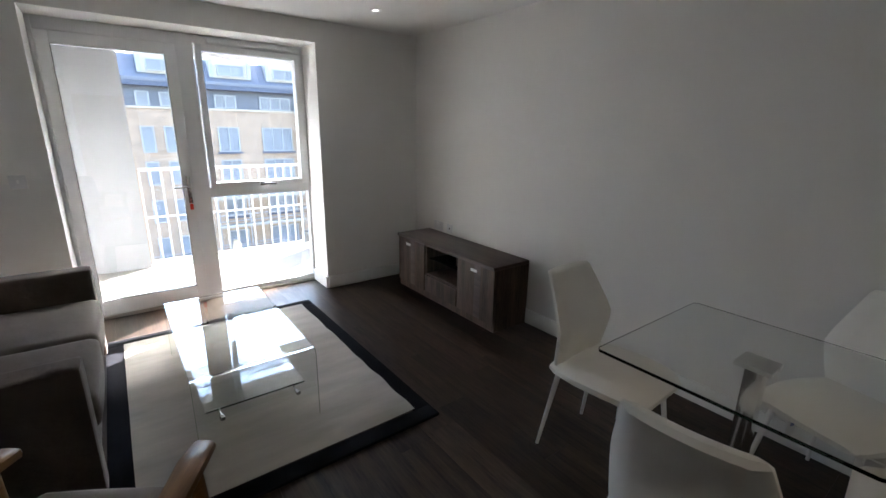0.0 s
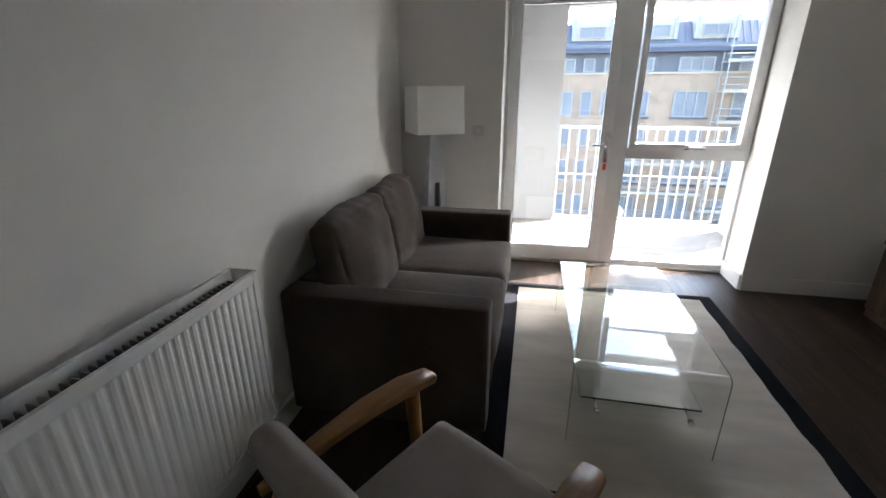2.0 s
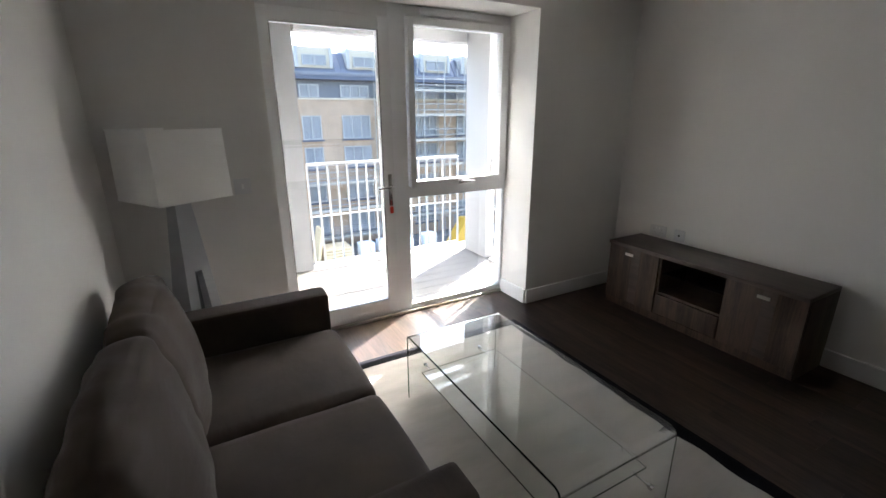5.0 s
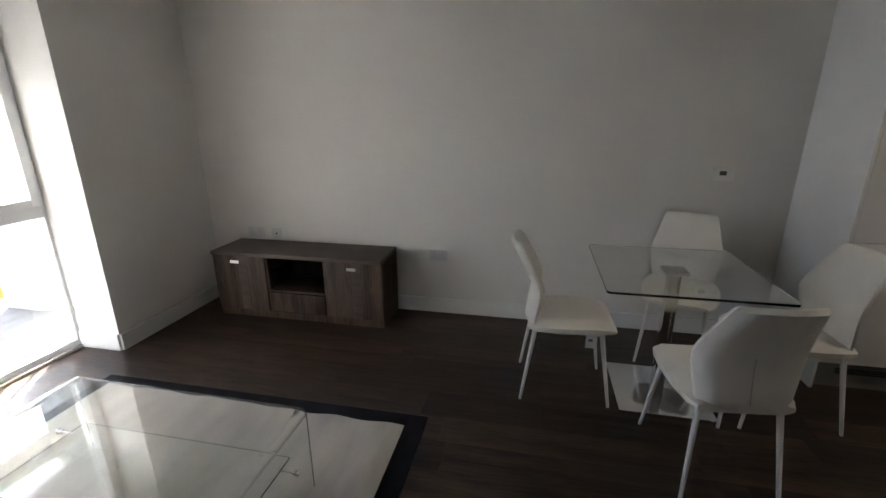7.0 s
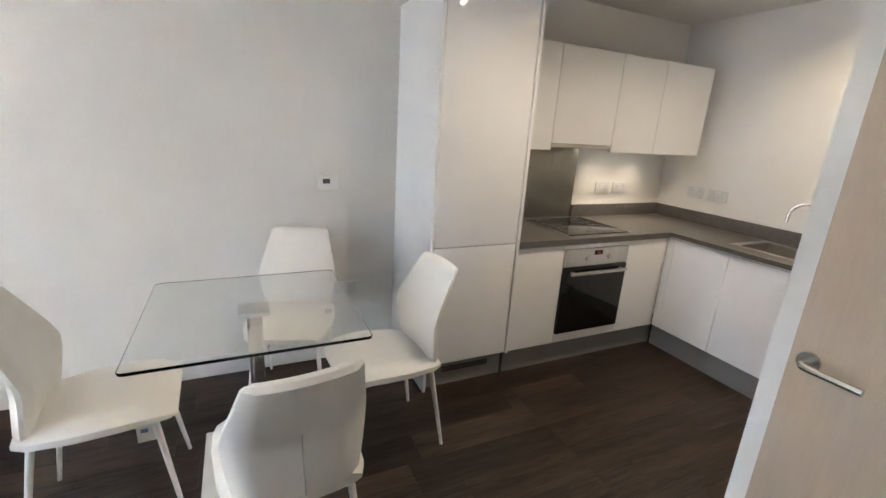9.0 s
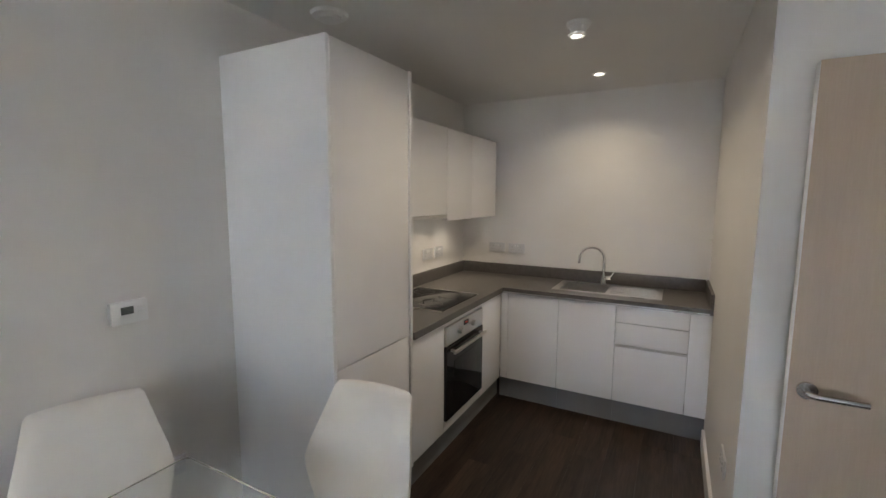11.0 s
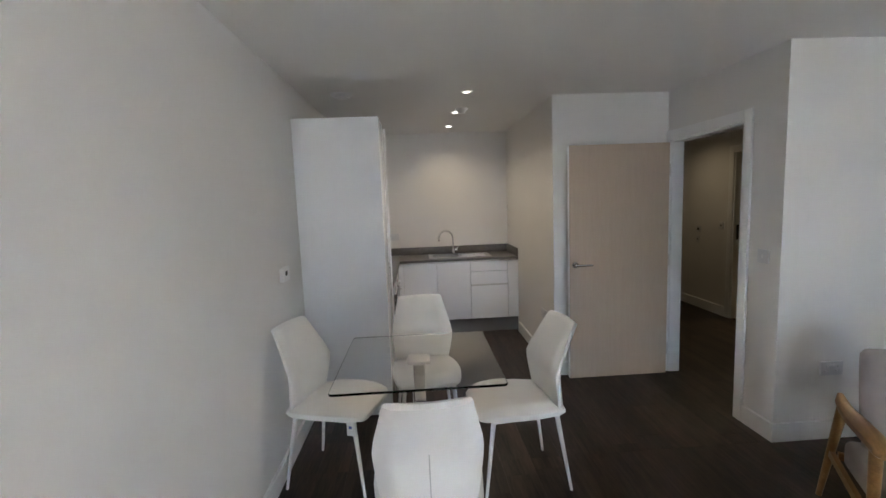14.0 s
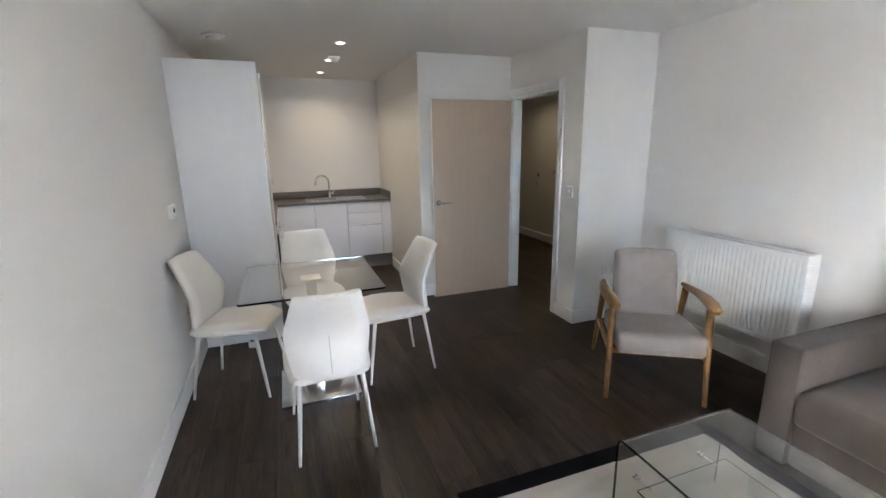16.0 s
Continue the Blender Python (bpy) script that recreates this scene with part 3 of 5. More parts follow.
    box(bm, 0.099, 0.104, 0.118, 0.142, 0.345, 0.362)
    part("print", bm, M_BLUE, tag)
    return root


first = dining_chair()
first.matrix_basis = pose(-0.845, -2.96, 0, 0, 0, 182)
copy_thing(first, pose(-1.355, -3.572, 0, 0, 0, -83))
copy_thing(first, pose(-0.335, -3.705, 0, 0, 0, 72))
copy_thing(first, pose(-0.86, -4.065, 0, 0, 0, 5))


def rounded(x0, x1, y0, y1, r, n=6):
    out = []
    for cx, cy, a0 in ((x1 - r, y1 - r, 0), (x0 + r, y1 - r, 90), (x0 + r, y0 + r, 180), (x1 - r, y0 + r, 270)):
        for k in range(n + 1):
            a = radians(a0 + 90 * k / n)
            out.append((cx + r * math.cos(a), cy + r * math.sin(a)))
    return out


def dining_table():
    root = thing("dining_table", (-0.821, -3.503, -0.004), "square clear glass dining table on a steel pedestal", "table")
    top = part("tabletop", prism(bm_new(), rounded(-0.40, 0.40, -0.40, 0.40, 0.02), 'z', 0.752, 0.764), M_GLASS, root, "clear glass tabletop", smooth=False)
    top.visible_shadow = False
    bm = bm_new()
    for x0, x1, y0, y1 in ((-0.385, 0.385, -0.4015, -0.4003), (-0.385, 0.385, 0.4003, 0.4015), (-0.4015, -0.4003, -0.385, 0.385), (0.4003, 0.4015, -0.385, 0.385)):
        box(bm, x0, x1, y0, y1, 0.753, 0.763)
    part("glass_edge", bm, M_GEDGE, top, "green polished glass edge")
    bm = bm_new()
    box(bm, -0.030, 0.030, -0.030, 0.030, 0.022, 0.735, 0.004)
    part("column", bm, M_CHROME, root, "brushed steel column")
    bm = bm_new()
    box(bm, -0.06, 0.06, -0.06, 0.06, 0.735, 0.7515, 0.003)
    part("top_plate", bm, M_STEEL, root)
    bm = bm_new()
    box(bm, -0.245, 0.245, -0.245, 0.245, 0.0, 0.022, 0.004)
    part("base_plate", bm, M_CHROME, root, "polished steel base plate")


dining_table()


# ---- living things ----
def cushion(bm, cx, cy, cz, sx, sy, sz, m=None, puff=0.01, wrinkle=0.003, seed=0, r=0.03, n=18):
    """A soft boxed cushion: rounded edges, slightly crowned faces, faint creases."""
    m = m or Matrix.Identity(4)
    made = bmesh.ops.create_cube(bm, size=2)
    es = list({e for v in made["verts"] for e in v.link_edges})
    bmesh.ops.subdivide_edges(bm, edges=es, cuts=n, use_grid_fill=True)
    half = Vector((sx / 2, sy / 2, sz / 2))
    for v in bm.verts:
        p = v.co.copy()
        # crowd the grid towards the edges, where the rounding is
        p = Vector([math.copysign(abs(c) ** 0.8, c) for c in p])
        q = Vector((p.x * half.x, p.y * half.y, p.z * half.z))
        core = Vector([max(-(h - r), min(h - r, c)) for h, c in zip(half, q)])
        out = q - core
        nrm = out.normalized() if out.length > 1e-6 else Vector((0, 0, 1))
        w = core + nrm * r
        a, b, c = (1 - p.x ** 2), (1 - p.y ** 2), (1 - p.z ** 2)
        w += Vector((p.x * b * c, p.y * a * c, p.z * a * b)) * puff
        d = noise.noise(w * 5 + Vector((seed * 3.1, 0, 0)))
        # creases gather along the rims
        rim = max(abs(p.y), abs(p.z)) ** 6
        d += 0.9 * rim * noise.noise(Vector((w.x * 8 + w.z * 14, w.y * 11 + w.z * 9, w.z * 8)) + Vector((0, seed * 2.3, 0)))
        w += nrm * d * wrinkle
        v.co = Matrix.Translation((cx, cy, cz)) @ m @ w
    return bm


def sofa():
    x0, x1, y0, y1 = -3.705, -2.80, -1.95, -0.37
    cx, cy = (x0 + x1) / 2, (y0 + y1) / 2
    root = thing("sofa", (cx, cy, 0), "taupe fabric two-seat sofa with square arms", "sofa")
    X0, X1, Y0, Y1 = x0 - cx, x1 - cx, y0 - cy, y1 - cy
    aw = 0.14
    for nm, a, b in (("armrest", Y0, Y0 + aw), ("armrest", Y1 - aw, Y1)):
        part(nm, cube(X0, X1, a, b, 0.05, 0.65, 0.028, 4), M_SOFA, root)
    part("base", cube(X0 + 0.02, X1 - 0.025, Y0 + aw, Y1 - aw, 0.06, 0.29, 0.02, 3), M_SOFA, root)
    part("back_frame", cube(X0, X0 + 0.17, Y0 + aw, Y1 - aw, 0.05, 0.65, 0.03, 3), M_SOFA, root)
    mid = (Y0 + Y1) / 2
    w = (Y1 - Y0) / 2 - aw
    for i, c in enumerate((mid - w / 2, mid + w / 2)):
        bm = cushion(bm_new(), (X1 + X0 + 0.13) / 2 + 0.01, c, 0.375, X1 - X0 - 0.12, w - 0.004, 0.175, None, 0.014, 0.002, i, 0.035)
        part("seat_cushion", bm, M_SOFA, root)
        m = pose(0, 0, 0, 0, -13, 0)
        bm = cushion(bm_new(), X0 + 0.180, c + 0.012, 0.66, 0.150, w - 0.016, 0.485, m, 0.042, 0.017, i + 5, 0.036, 30)
        part("back_cushion", bm, M_SOFA, root, "plump back cushion with a creased edge")
    for sx in (X0 + 0.07, X1 - 0.07):
        for sy in (Y0 + 0.07, Y1 - 0.07):
            part("foot", tube(bm_new(), (sx, sy, 0), (sx, sy, 0.055), 0.022, 0.028, 14), M_CHROME, root)


sofa()


def floor_lamp():
    root = thing("floor_lamp", (-3.41, -0.19, 0), "grey obelisk floor lamp with a white square shade", "lamp", "", 31)
    # tapered base with a tall notch cut in each wide side
    bm = bm_new()
    b, t, h, d0, d1 = 0.125, 0.037, 1.16, 0.125, 0.037

    def strip(p0, p1, q0, q1):
        """A tapered bar: bottom and top rectangles given by corners."""
        vs = [bm.verts.new(v) for v in ((p0[0], -d0, 0), (p1[0], -d0, 0), (p1[0], d0, 0), (p0[0], d0, 0))]
        ht = q0[1]
        dd = d0 + (d1 - d0) * ht / h
        us = [bm.verts.new(v) for v in ((q0[0], -dd, ht), (q1[0], -dd, ht), (q1[0], dd, ht), (q0[0], dd, ht))]
        bm.faces.new(vs[::-1])
        bm.faces.new(us)
        for k in range(4):
            bm.faces.new((vs[k], vs[(k + 1) % 4], us[(k + 1) % 4], us[k]))
    hn = 0.80
    half = b + (t - b) * hn / h
    strip((-b, 0), (-0.058, 0), (-half, hn), (-0.018, hn))
    strip((0.058, 0), (b, 0), (0.018, hn), (half, hn))
    part("base", bm, M_LAMPGREY, root, "grey painted tapering base")
    bm = bm_new()
    dh = d0 + (d1 - d0) * hn / h
    lo = [bm.verts.new(v) for v in ((-half, -dh, hn), (half, -dh, hn), (half, dh, hn), (-half, dh, hn))]
    hi = [bm.verts.new(v) for v in ((-t, -d1, h), (t, -d1, h), (t, d1, h), (-t, d1, h))]
    bm.faces.new(lo[::-1])
    bm.faces.new(hi)
    for k in range(4):
        bm.faces.new((lo[k], lo[(k + 1) % 4], hi[(k + 1) % 4], hi[k]))
    part("upper_base", bm, M_LAMPGREY, root)
    # dark sheet across the open notch, standing for the shade inside it
    bm = bm_new()
    box(bm, -0.06, 0.06, -0.012, 0.012, 0.0, 0.35)
    box(bm, -0.028, 0.028, -0.012, 0.012, 0.35, 0.80)
    part("notch_shade", bm, M_NOTCHSHADE, root)
    part("stem", tube(bm_new(), (0, 0, h), (0, 0, 1.26), 0.012), M_CHROME, root)
    bm = bm_new()
    w, dd, z0, z1 = 0.176, 0.176, 1.168, 1.487
    ring = [(-w, -dd), (w, -dd), (w, dd), (-w, dd)]
    lo = [bm.verts.new((x, y, z0)) for x, y in ring]
    hi = [bm.verts.new((x * 0.97, y * 0.97, z1)) for x, y in ring]
    for k in range(4):
        bm.faces.new((lo[k], lo[(k + 1) % 4], hi[(k + 1) % 4], hi[k]))
    shade = part("shade", bm, M_SHADE, root, "white fabric shade")
    bm = bm_new()
    tube(bm, (-w + 0.003, 0, 1.30), (w - 0.003, 0, 1.30), 0.003, None, 6)
    tube(bm, (0, -dd + 0.003, 1.30), (0, dd - 0.003, 1.30), 0.003, None, 6)
    part("spider", bm, M_CHROME, shade)
    for zz, k in ((z0, 1.0), (z1, 0.97)):
        bm = bm_new()
        a, c = w * k, dd * k
        box(bm, -a - 0.002, a + 0.002, -c - 0.002, -c + 0.002, zz - 0.003, zz + 0.003)
        box(bm, -a - 0.002, a + 0.002, c - 0.002, c + 0.002, zz - 0.003, zz + 0.003)
        box(bm, -a - 0.002, -a + 0.002, -c + 0.002, c - 0.002, zz - 0.003, zz + 0.003)
        box(bm, a - 0.002, a + 0.002, -c + 0.002, c - 0.002, zz - 0.003, zz + 0.003)
        part("rim", bm, M_SHADE, shade)
    part("bulb", tube(bm_new(), (0, 0, 1.26), (0, 0, 1.38), 0.018, 0.03), M_PLASTIC, root)


floor_lamp()


def tv_cabinet():
    y0, y1, d, h = -1.682, -0.278, 0.375, 0.543
    cy = (y0 + y1) / 2
    root = thing("tv_cabinet", (-d / 2 - 0.012, cy, 0), "low dark walnut television cabinet with open shelf", "cabinet")
    L = (y1 - y0) / 2
    xb, xf = d / 2, -d / 2
    part("top", cube(xf - 0.015, xb, -L, L, h - 0.028, h, 0.003), M_TVTOP, root)
    for a, b in ((-L, -L + 0.02), (L - 0.02, L), (-0.25, -0.23), (0.235, 0.255)):
        part("upright", cube(xf + 0.0185, xb, a, b, 0.0, h - 0.03, 0.001), M_TVWOOD, root)
    bm = bm_new()
    box(bm, xf + 0.022, xb - 0.002, -L + 0.018, L - 0.018, 0.061, 0.077)
    part("bottom_board", bm, M_TVWOOD, root)
    part("back_board", cube(xb - 0.008, xb - 0.002, -L + 0.018, L - 0.018, 0.077, h - 0.032), M_TVWOOD, root)
    part("plinth", cube(xf + 0.012, xf + 0.03, -L + 0.005, L - 0.005, 0.0, 0.058), M_TVWOOD, root)
    bm = bm_new()
    box(bm, xf + 0.02, xb - 0.01, -0.23, 0.235, 0.225, 0.24, 0.001)
    part("shelf", bm, M_TVWOOD, root)
    part("glass_shelf", cube(xf + 0.05, xb - 0.01, -0.229, 0.234, 0.375, 0.381), M_OVENBLACK, root, "dark glass shelf")
    part("drawer", cube(xf, xf + 0.018, -0.232, 0.238, 0.066, 0.222, 0.002), M_TVWOOD, root)
    for a, b, hy in ((0.252, L - 0.003, -0.482 - cy), (-L + 0.003, -0.246, -1.454 - cy)):
        door = part("door", cube(xf, xf + 0.018, a, b, 0.062, h - 0.032, 0.002), M_TVWOOD, root)
        s = (b - a) / 3
        part("inlay", cube(xf - 0.0015, xf, a + s * 1.05, a + s * 1.55, 0.064, h - 0.034, 0.0005), M_TVTOP, door)
        bm = bm_new()
        box(bm, xf - 0.020, xf - 0.014, hy - 0.036, hy + 0.036, 0.455, 0.477, 0.002)
        box(bm, xf - 0.015, xf, hy - 0.02, hy + 0.02, 0.462, 0.470, 0.001)
        part("handle", bm, M_STEEL, door, "short brushed metal handle")


tv_cabinet()


def coffee_table():
    x0, x1, y0, y1, h, t = -2.455, -1.872, -1.887, -0.718, 0.42, 0.011
    cx, cy = (x0 + x1) / 2, (y0 + y1) / 2
    root = thing("coffee_table", (cx, cy, 0.018), "bent clear glass coffee table with a lower shelf", "table")
    X, Y, hh = (x1 - x0) / 2, (y1 - y0) / 2, h - 0.018
    r = 0.035
    outer, inner = [(-Y, 0.0)], [(-Y + t, 0.0)]
    for c, a0 in ((-Y + r, 180), (Y - r, 90)):
        for k in range(13):
            a = radians(a0 - 90 * k / 12)
            outer.append((c + r * math.cos(a), hh - r + r * math.sin(a)))
            inner.append((c + (r - t) * math.cos(a), hh - r + (r - t) * math.sin(a)))
    outer.append((Y, 0.0))
    inner.append((Y - t, 0.0))
    bm = bm_new()
    prism(bm, outer + inner[::-1], 'x', -X, X)
    top = part("glass_body", bm, M_GLASS, root, "bent clear glass sheet", smooth=False)
    top.visible_shadow = False
    e = 0.0012
    for s in (-1, 1):
        part("glass_edge", prism(bm_new(), outer + inner[::-1], 'x', s * (X + 0.0004), s * (X + 0.0004 + e)), M_GEDGE, top, "green polished glass edge")
    sh = part("shelf", cube(-X + 0.05, X - 0.05, -Y + 0.075, Y - 0.075, 0.185, 0.193), M_GLASS, root, "lower clear glass shelf", smooth=False)
    sh.visible_shadow = False
    for s in (-1, 1):
        part("glass_edge", cube(-X + 0.052, X - 0.052, s * (Y - 0.0742), s * (Y - 0.0735), 0.1855, 0.1925), M_GEDGE, sh)
    for sx in (-X + 0.11, X - 0.11):
        for s in (-1, 1):
            bm = bm_new()
            tube(bm, (sx, s * (Y - 0.0115), 0.180), (sx, s * (Y - 0.090), 0.180), 0.0045, None, 12)
            tube(bm, (sx, s * (Y - 0.0115), 0.180), (sx, s * (Y - 0.020), 0.180), 0.012, None, 16)
            tube(bm, (sx, s * (Y + 0.0005), 0.180), (sx, s * (Y + 0.010), 0.180), 0.013, 0.011, 16)
            part("fitting", bm, M_CHROME, root, "chrome shelf fitting")


coffee_table()


def rug():
    x0, x1, y0, y1, w = -2.815, -1.325, -2.255, -0.222, 0.10
    cx, cy = (x0 + x1) / 2, (y0 + y1) / 2
    root = thing("rug", (cx, cy, 0), "cream wool rug with a broad black border", "rug")
    X, Y = (x1 - x0) / 2, (y1 - y0) / 2
    bm = bm_new()
    box(bm, -X, X, -Y, -Y + w, 0.0, 0.016, 0.004)
    box(bm, -X, X, Y - w, Y, 0.0, 0.016, 0.004)
    box(bm, -X, -X + w, -Y + w, Y - w, 0.0, 0.016, 0.004)
    box(bm, X - w, X, -Y + w, Y - w, 0.0, 0.016, 0.004)
    part("border", bm, M_RUGB, root, "black woven border")
    n, m = 60, 80
    bm = bm_new()
    grid = []
    for j in range(m + 1):
        row = []
        for i in range(n + 1):
            u, v = -X + w + 2 * (X - w) * i / n, -Y + w + 2 * (Y - w) * j / m
            z = 0.024 + 0.014 * noise.noise((u * 0.9, v * 5.5, 0.3)) + 0.0015 * noise.noise((u * 5, v * 17, 1.3))
            row.append(bm.verts.new((u, v, z)))
        grid.append(row)
    for j in range(m):
        for i in range(n):
            bm.faces.new((grid[j][i], grid[j][i + 1], grid[j + 1][i + 1], grid[j + 1][i]))
    part("field", bm, M_RUG, root, "cream field with soft ripples")


rug()


def armchair():
    root = thing("armchair", (-2.914, -2.796, 0), "oak framed armchair with warm grey upholstery", "armchair", "", -32)
    bm = cushion(bm_new(), 0, 0.125, 0.375, 0.525, 0.55, 0.13, pose(0, 0, 0, 5, 0, 0), 0.010, 0.0015, 3, 0.03)
    seat = part("seat", bm, M_CHAIRFAB, root, "warm grey seat cushion")
    part("piping", pipe(bm_new(), [(-0.245, 0.400, 0.366), (0, 0.410, 0.366), (0.245, 0.400, 0.366)], 0.004, 8), M_CHAIRFAB, seat)
    bm = cushion(bm_new(), 0.003, -0.125, 0.604, 0.447, 0.080, 0.495, pose(0, 0, 0, 16, 0, 0), 0.010, 0.0015, 4, 0.034)
    part("backrest", bm, M_CHAIRFAB, root, "warm grey padded back")
    part("front_rail", cube(-0.275, 0.275, 0.270, 0.295, 0.285, 0.315, 0.004), M_ARMWOOD, root)
    part("back_rail", cube(-0.26, 0.26, -0.235, -0.21, 0.27, 0.305, 0.006), M_ARMWOOD, root)
    for s in (-1, 1):
        bm = bm_new()
        tube(bm, (s * 0.302, 0.342, 0.0), (s * 0.288, 0.288, 0.600), 0.014, 0.024, 14)
        part("front_leg", bm, M_ARMWOOD, root)
        bm = bm_new()
        tube(bm, (s * 0.297, -0.340, 0.0), (s * 0.278, -0.125, 0.590), 0.014, 0.025, 14)
        part("back_leg", bm, M_ARMWOOD, root)
        # shaped armrest: wide at the front, narrow towards the back
        bm = bm_new()
        rings = []
        for y, x, z, w, th in ((0.380, 0.288, 0.611, 0.018, 0.012), (0.363, 0.290, 0.618, 0.036, 0.020), (0.27, 0.296, 0.628, 0.043, 0.022), (0.14, 0.305, 0.624, 0.040, 0.021), (0.0, 0.304, 0.612, 0.031, 0.020), (-0.12, 0.290, 0.604, 0.024, 0.019), (-0.19, 0.276, 0.606, 0.014, 0.012)):
            ring = []
            for k in range(12):
                a = 2 * math.pi * k / 12
                ring.append(bm.verts.new((s * x + w * math.copysign(abs(math.cos(a)) ** 0.7, math.cos(a)), y, z + th * math.copysign(abs(math.sin(a)) ** 0.8, math.sin(a)))))
            rings.append(ring)
        for a, b in zip(rings, rings[1:]):
            for k in range(12):
                bm.faces.new((a[k], a[(k + 1) % 12], b[(k + 1) % 12], b[k]))
        bm.faces.new(rings[0])
        bm.faces.new(rings[-1])
        part("armrest", bm, M_ARMWOOD, root, "curved honey oak armrest")
        bm = bm_new()
        box(bm, s * 0.287 - 0.012, s * 0.287 + 0.012, -0.23, 0.295, 0.275, 0.312, 0.005)
        part("side_rail", bm, M_ARMWOOD, root)
    for ob in root.children_recursive:
        ob.data.transform(Matrix.Diagonal((0.88 if ob.name.startswith("backrest") else 0.935, 1, 1, 1)))


armchair()


def radiator():
    y0, y1, z0, z1 = -3.285, -2.275, 0.29, 0.895
    xf = -3.555
    cy = (y0 + y1) / 2
    root = thing("radiator", (xf, cy, z0), "white double panel radiator with ribbed front", "radiator")
    L, h = (y1 - y0) / 2, z1 - z0
    bm = bm_new()
    n = 31
    pts = []
    for i in range(n):
        a = -L + 0.02 + (2 * L - 0.04) * i / n
        s = (2 * L - 0.04) / n
        pts += [(0.0, a), (0.0, a + s * 0.36), (-0.0023, a + s * 0.60), (-0.0023, a + s * 0.76)]
    pts += [(0.0, L - 0.02)]
    lo = [bm.verts.new((x, y, 0.03)) for x, y in pts]
    hi = [bm.verts.new((x, y, h - 0.035)) for x, y in pts]
    for k in range(len(pts) - 1):
        bm.faces.new((lo[k], lo[k + 1], hi[k + 1], hi[k]))
    box(bm, -0.014, 0.001, -L, -L + 0.022, 0, h)
    box(bm, -0.014, 0.001, L - 0.022, L, 0, h)
    box(bm, -0.014, 0.001, -L + 0.022, L - 0.022, h - 0.037, h, 0.003)
    box(bm, -0.014, 0.001, -L + 0.022, L - 0.022, 0, 0.032, 0.003)
    part("front_panel", bm, M_RADIATOR, root, smooth=False)
    part("back_panel", cube(-0.108, -0.094, -L, L, 0, h, 0.003), M_TRIM, root)
    bm = bm_new()
    for i in range(44):
        a = -L + 0.03 + (2 * L - 0.06) * i / 43
        box(bm, -0.092, -0.016, a - 0.002, a + 0.002, 0.03, h - 0.03)
    tagged(part("convector", bm, M_PLINTH, root, "grey convector fins"), kind="stuff")
    for s in (-1, 1):
        part("end_cap", cube(-0.108, 0.0, s * L - 0.002 + s * 0.003, s * L + 0.002 + s * 0.003, 0.02, h + 0.002, 0.001), M_TRIM, root)
    for a in (L - 0.03, -L + 0.03):
        part("pipe", tube(bm_new(), (-0.05, a, -0.30), (-0.05, a, 0.01), 0.008), M_CHROME, root)
    part("valve", tube(bm_new(), (-0.05, L - 0.03, -0.10), (-0.05, L - 0.03, -0.03), 0.019, 0.016), M_PLASTIC, root)
    for a in (-L + 0.15, L - 0.15):
        part("bracket", cube(XL - xf + 0.001, -0.108, a - 0.02, a + 0.02, 0.1, h - 0.1), M_TRIM, root)


radiator()


# ---- wall plates ----
def plate(name, x, y, z, face, w, h, label, category, marks=(), kind_group=""):
    """A plastic plate on a wall. face: 'e' for a wall at larger x, 'w', 'n', 's' likewise."""
    root = thing(name, (x, y, z), label, category, kind_group, {'e': -90, 'w': 90, 's': 180, 'n': 0}[face])
    # in its own axes the wall lies at +y
    part("plate", cube(-w / 2, w / 2, -0.010, -0.0005, -h / 2, h / 2, 0.003), M_PLATE, root)
    for nm, u, v, a, b, mat in marks:
        part(nm, cube(u - a / 2, u + a / 2, -0.0135, -0.0095, v - b / 2, v + b / 2, 0.0008), mat, root)
    return root


SLOTS = [("rocker", s * 0.012, 0.024, 0.010, 0.016, M_PLASTIC) for s in (-1, 1)]
for s in (-1, 1):
    SLOTS += [("slot", s * 0.036, 0.012, 0.006, 0.010, M_SLOT), ("slot", s * 0.036 - 0.011, -0.014, 0.009, 0.005, M_SLOT), ("slot", s * 0.036 + 0.011, -0.014, 0.009, 0.005, M_SLOT)]
SOCK = "pale grey double wall socket"
plate("wall_socket", 0, -2.03, 0.488, 'e', 0.147, 0.087, SOCK + " above the skirting", "socket", SLOTS, "wall sockets")
plate("wall_socket", 0, -0.43, 0.60, 'e', 0.147, 0.087, SOCK + " behind the cabinet", "socket", SLOTS, "wall sockets")
plate("wall_socket", 0, -4.06, 0.48, 'e', 0.147, 0.087, SOCK + " beside the dining table", "socket", SLOTS, "wall sockets")
plate("aerial_socket", 0, -0.62, 0.60, 'e', 0.087, 0.087, "pale grey aerial socket plate behind the cabinet", "socket", [("port", 0, 0, 0.014, 0.014, M_BLACKP)])
plate("wall_socket", -3.375, YP, 0.458, 's', 0.147, 0.087, SOCK + " on the pier", "socket", SLOTS, "wall sockets")
plate("wall_socket", XN, -5.22, 0.48, 'w', 0.147, 0.087, SOCK + " on the kitchen side wall", "socket", SLOTS, "wall sockets")
for sy in (-6.16, -6.345):
    plate("wall_socket", 0, sy, 1.13, 'e', 0.147, 0.087, SOCK + " over the worktop", "socket", SLOTS, "wall sockets")
for sx in (-0.345, -0.53):
    plate("wall_socket", sx, YB, 1.14, 's', 0.147, 0.087, SOCK + " over the worktop", "socket", SLOTS, "wall sockets")
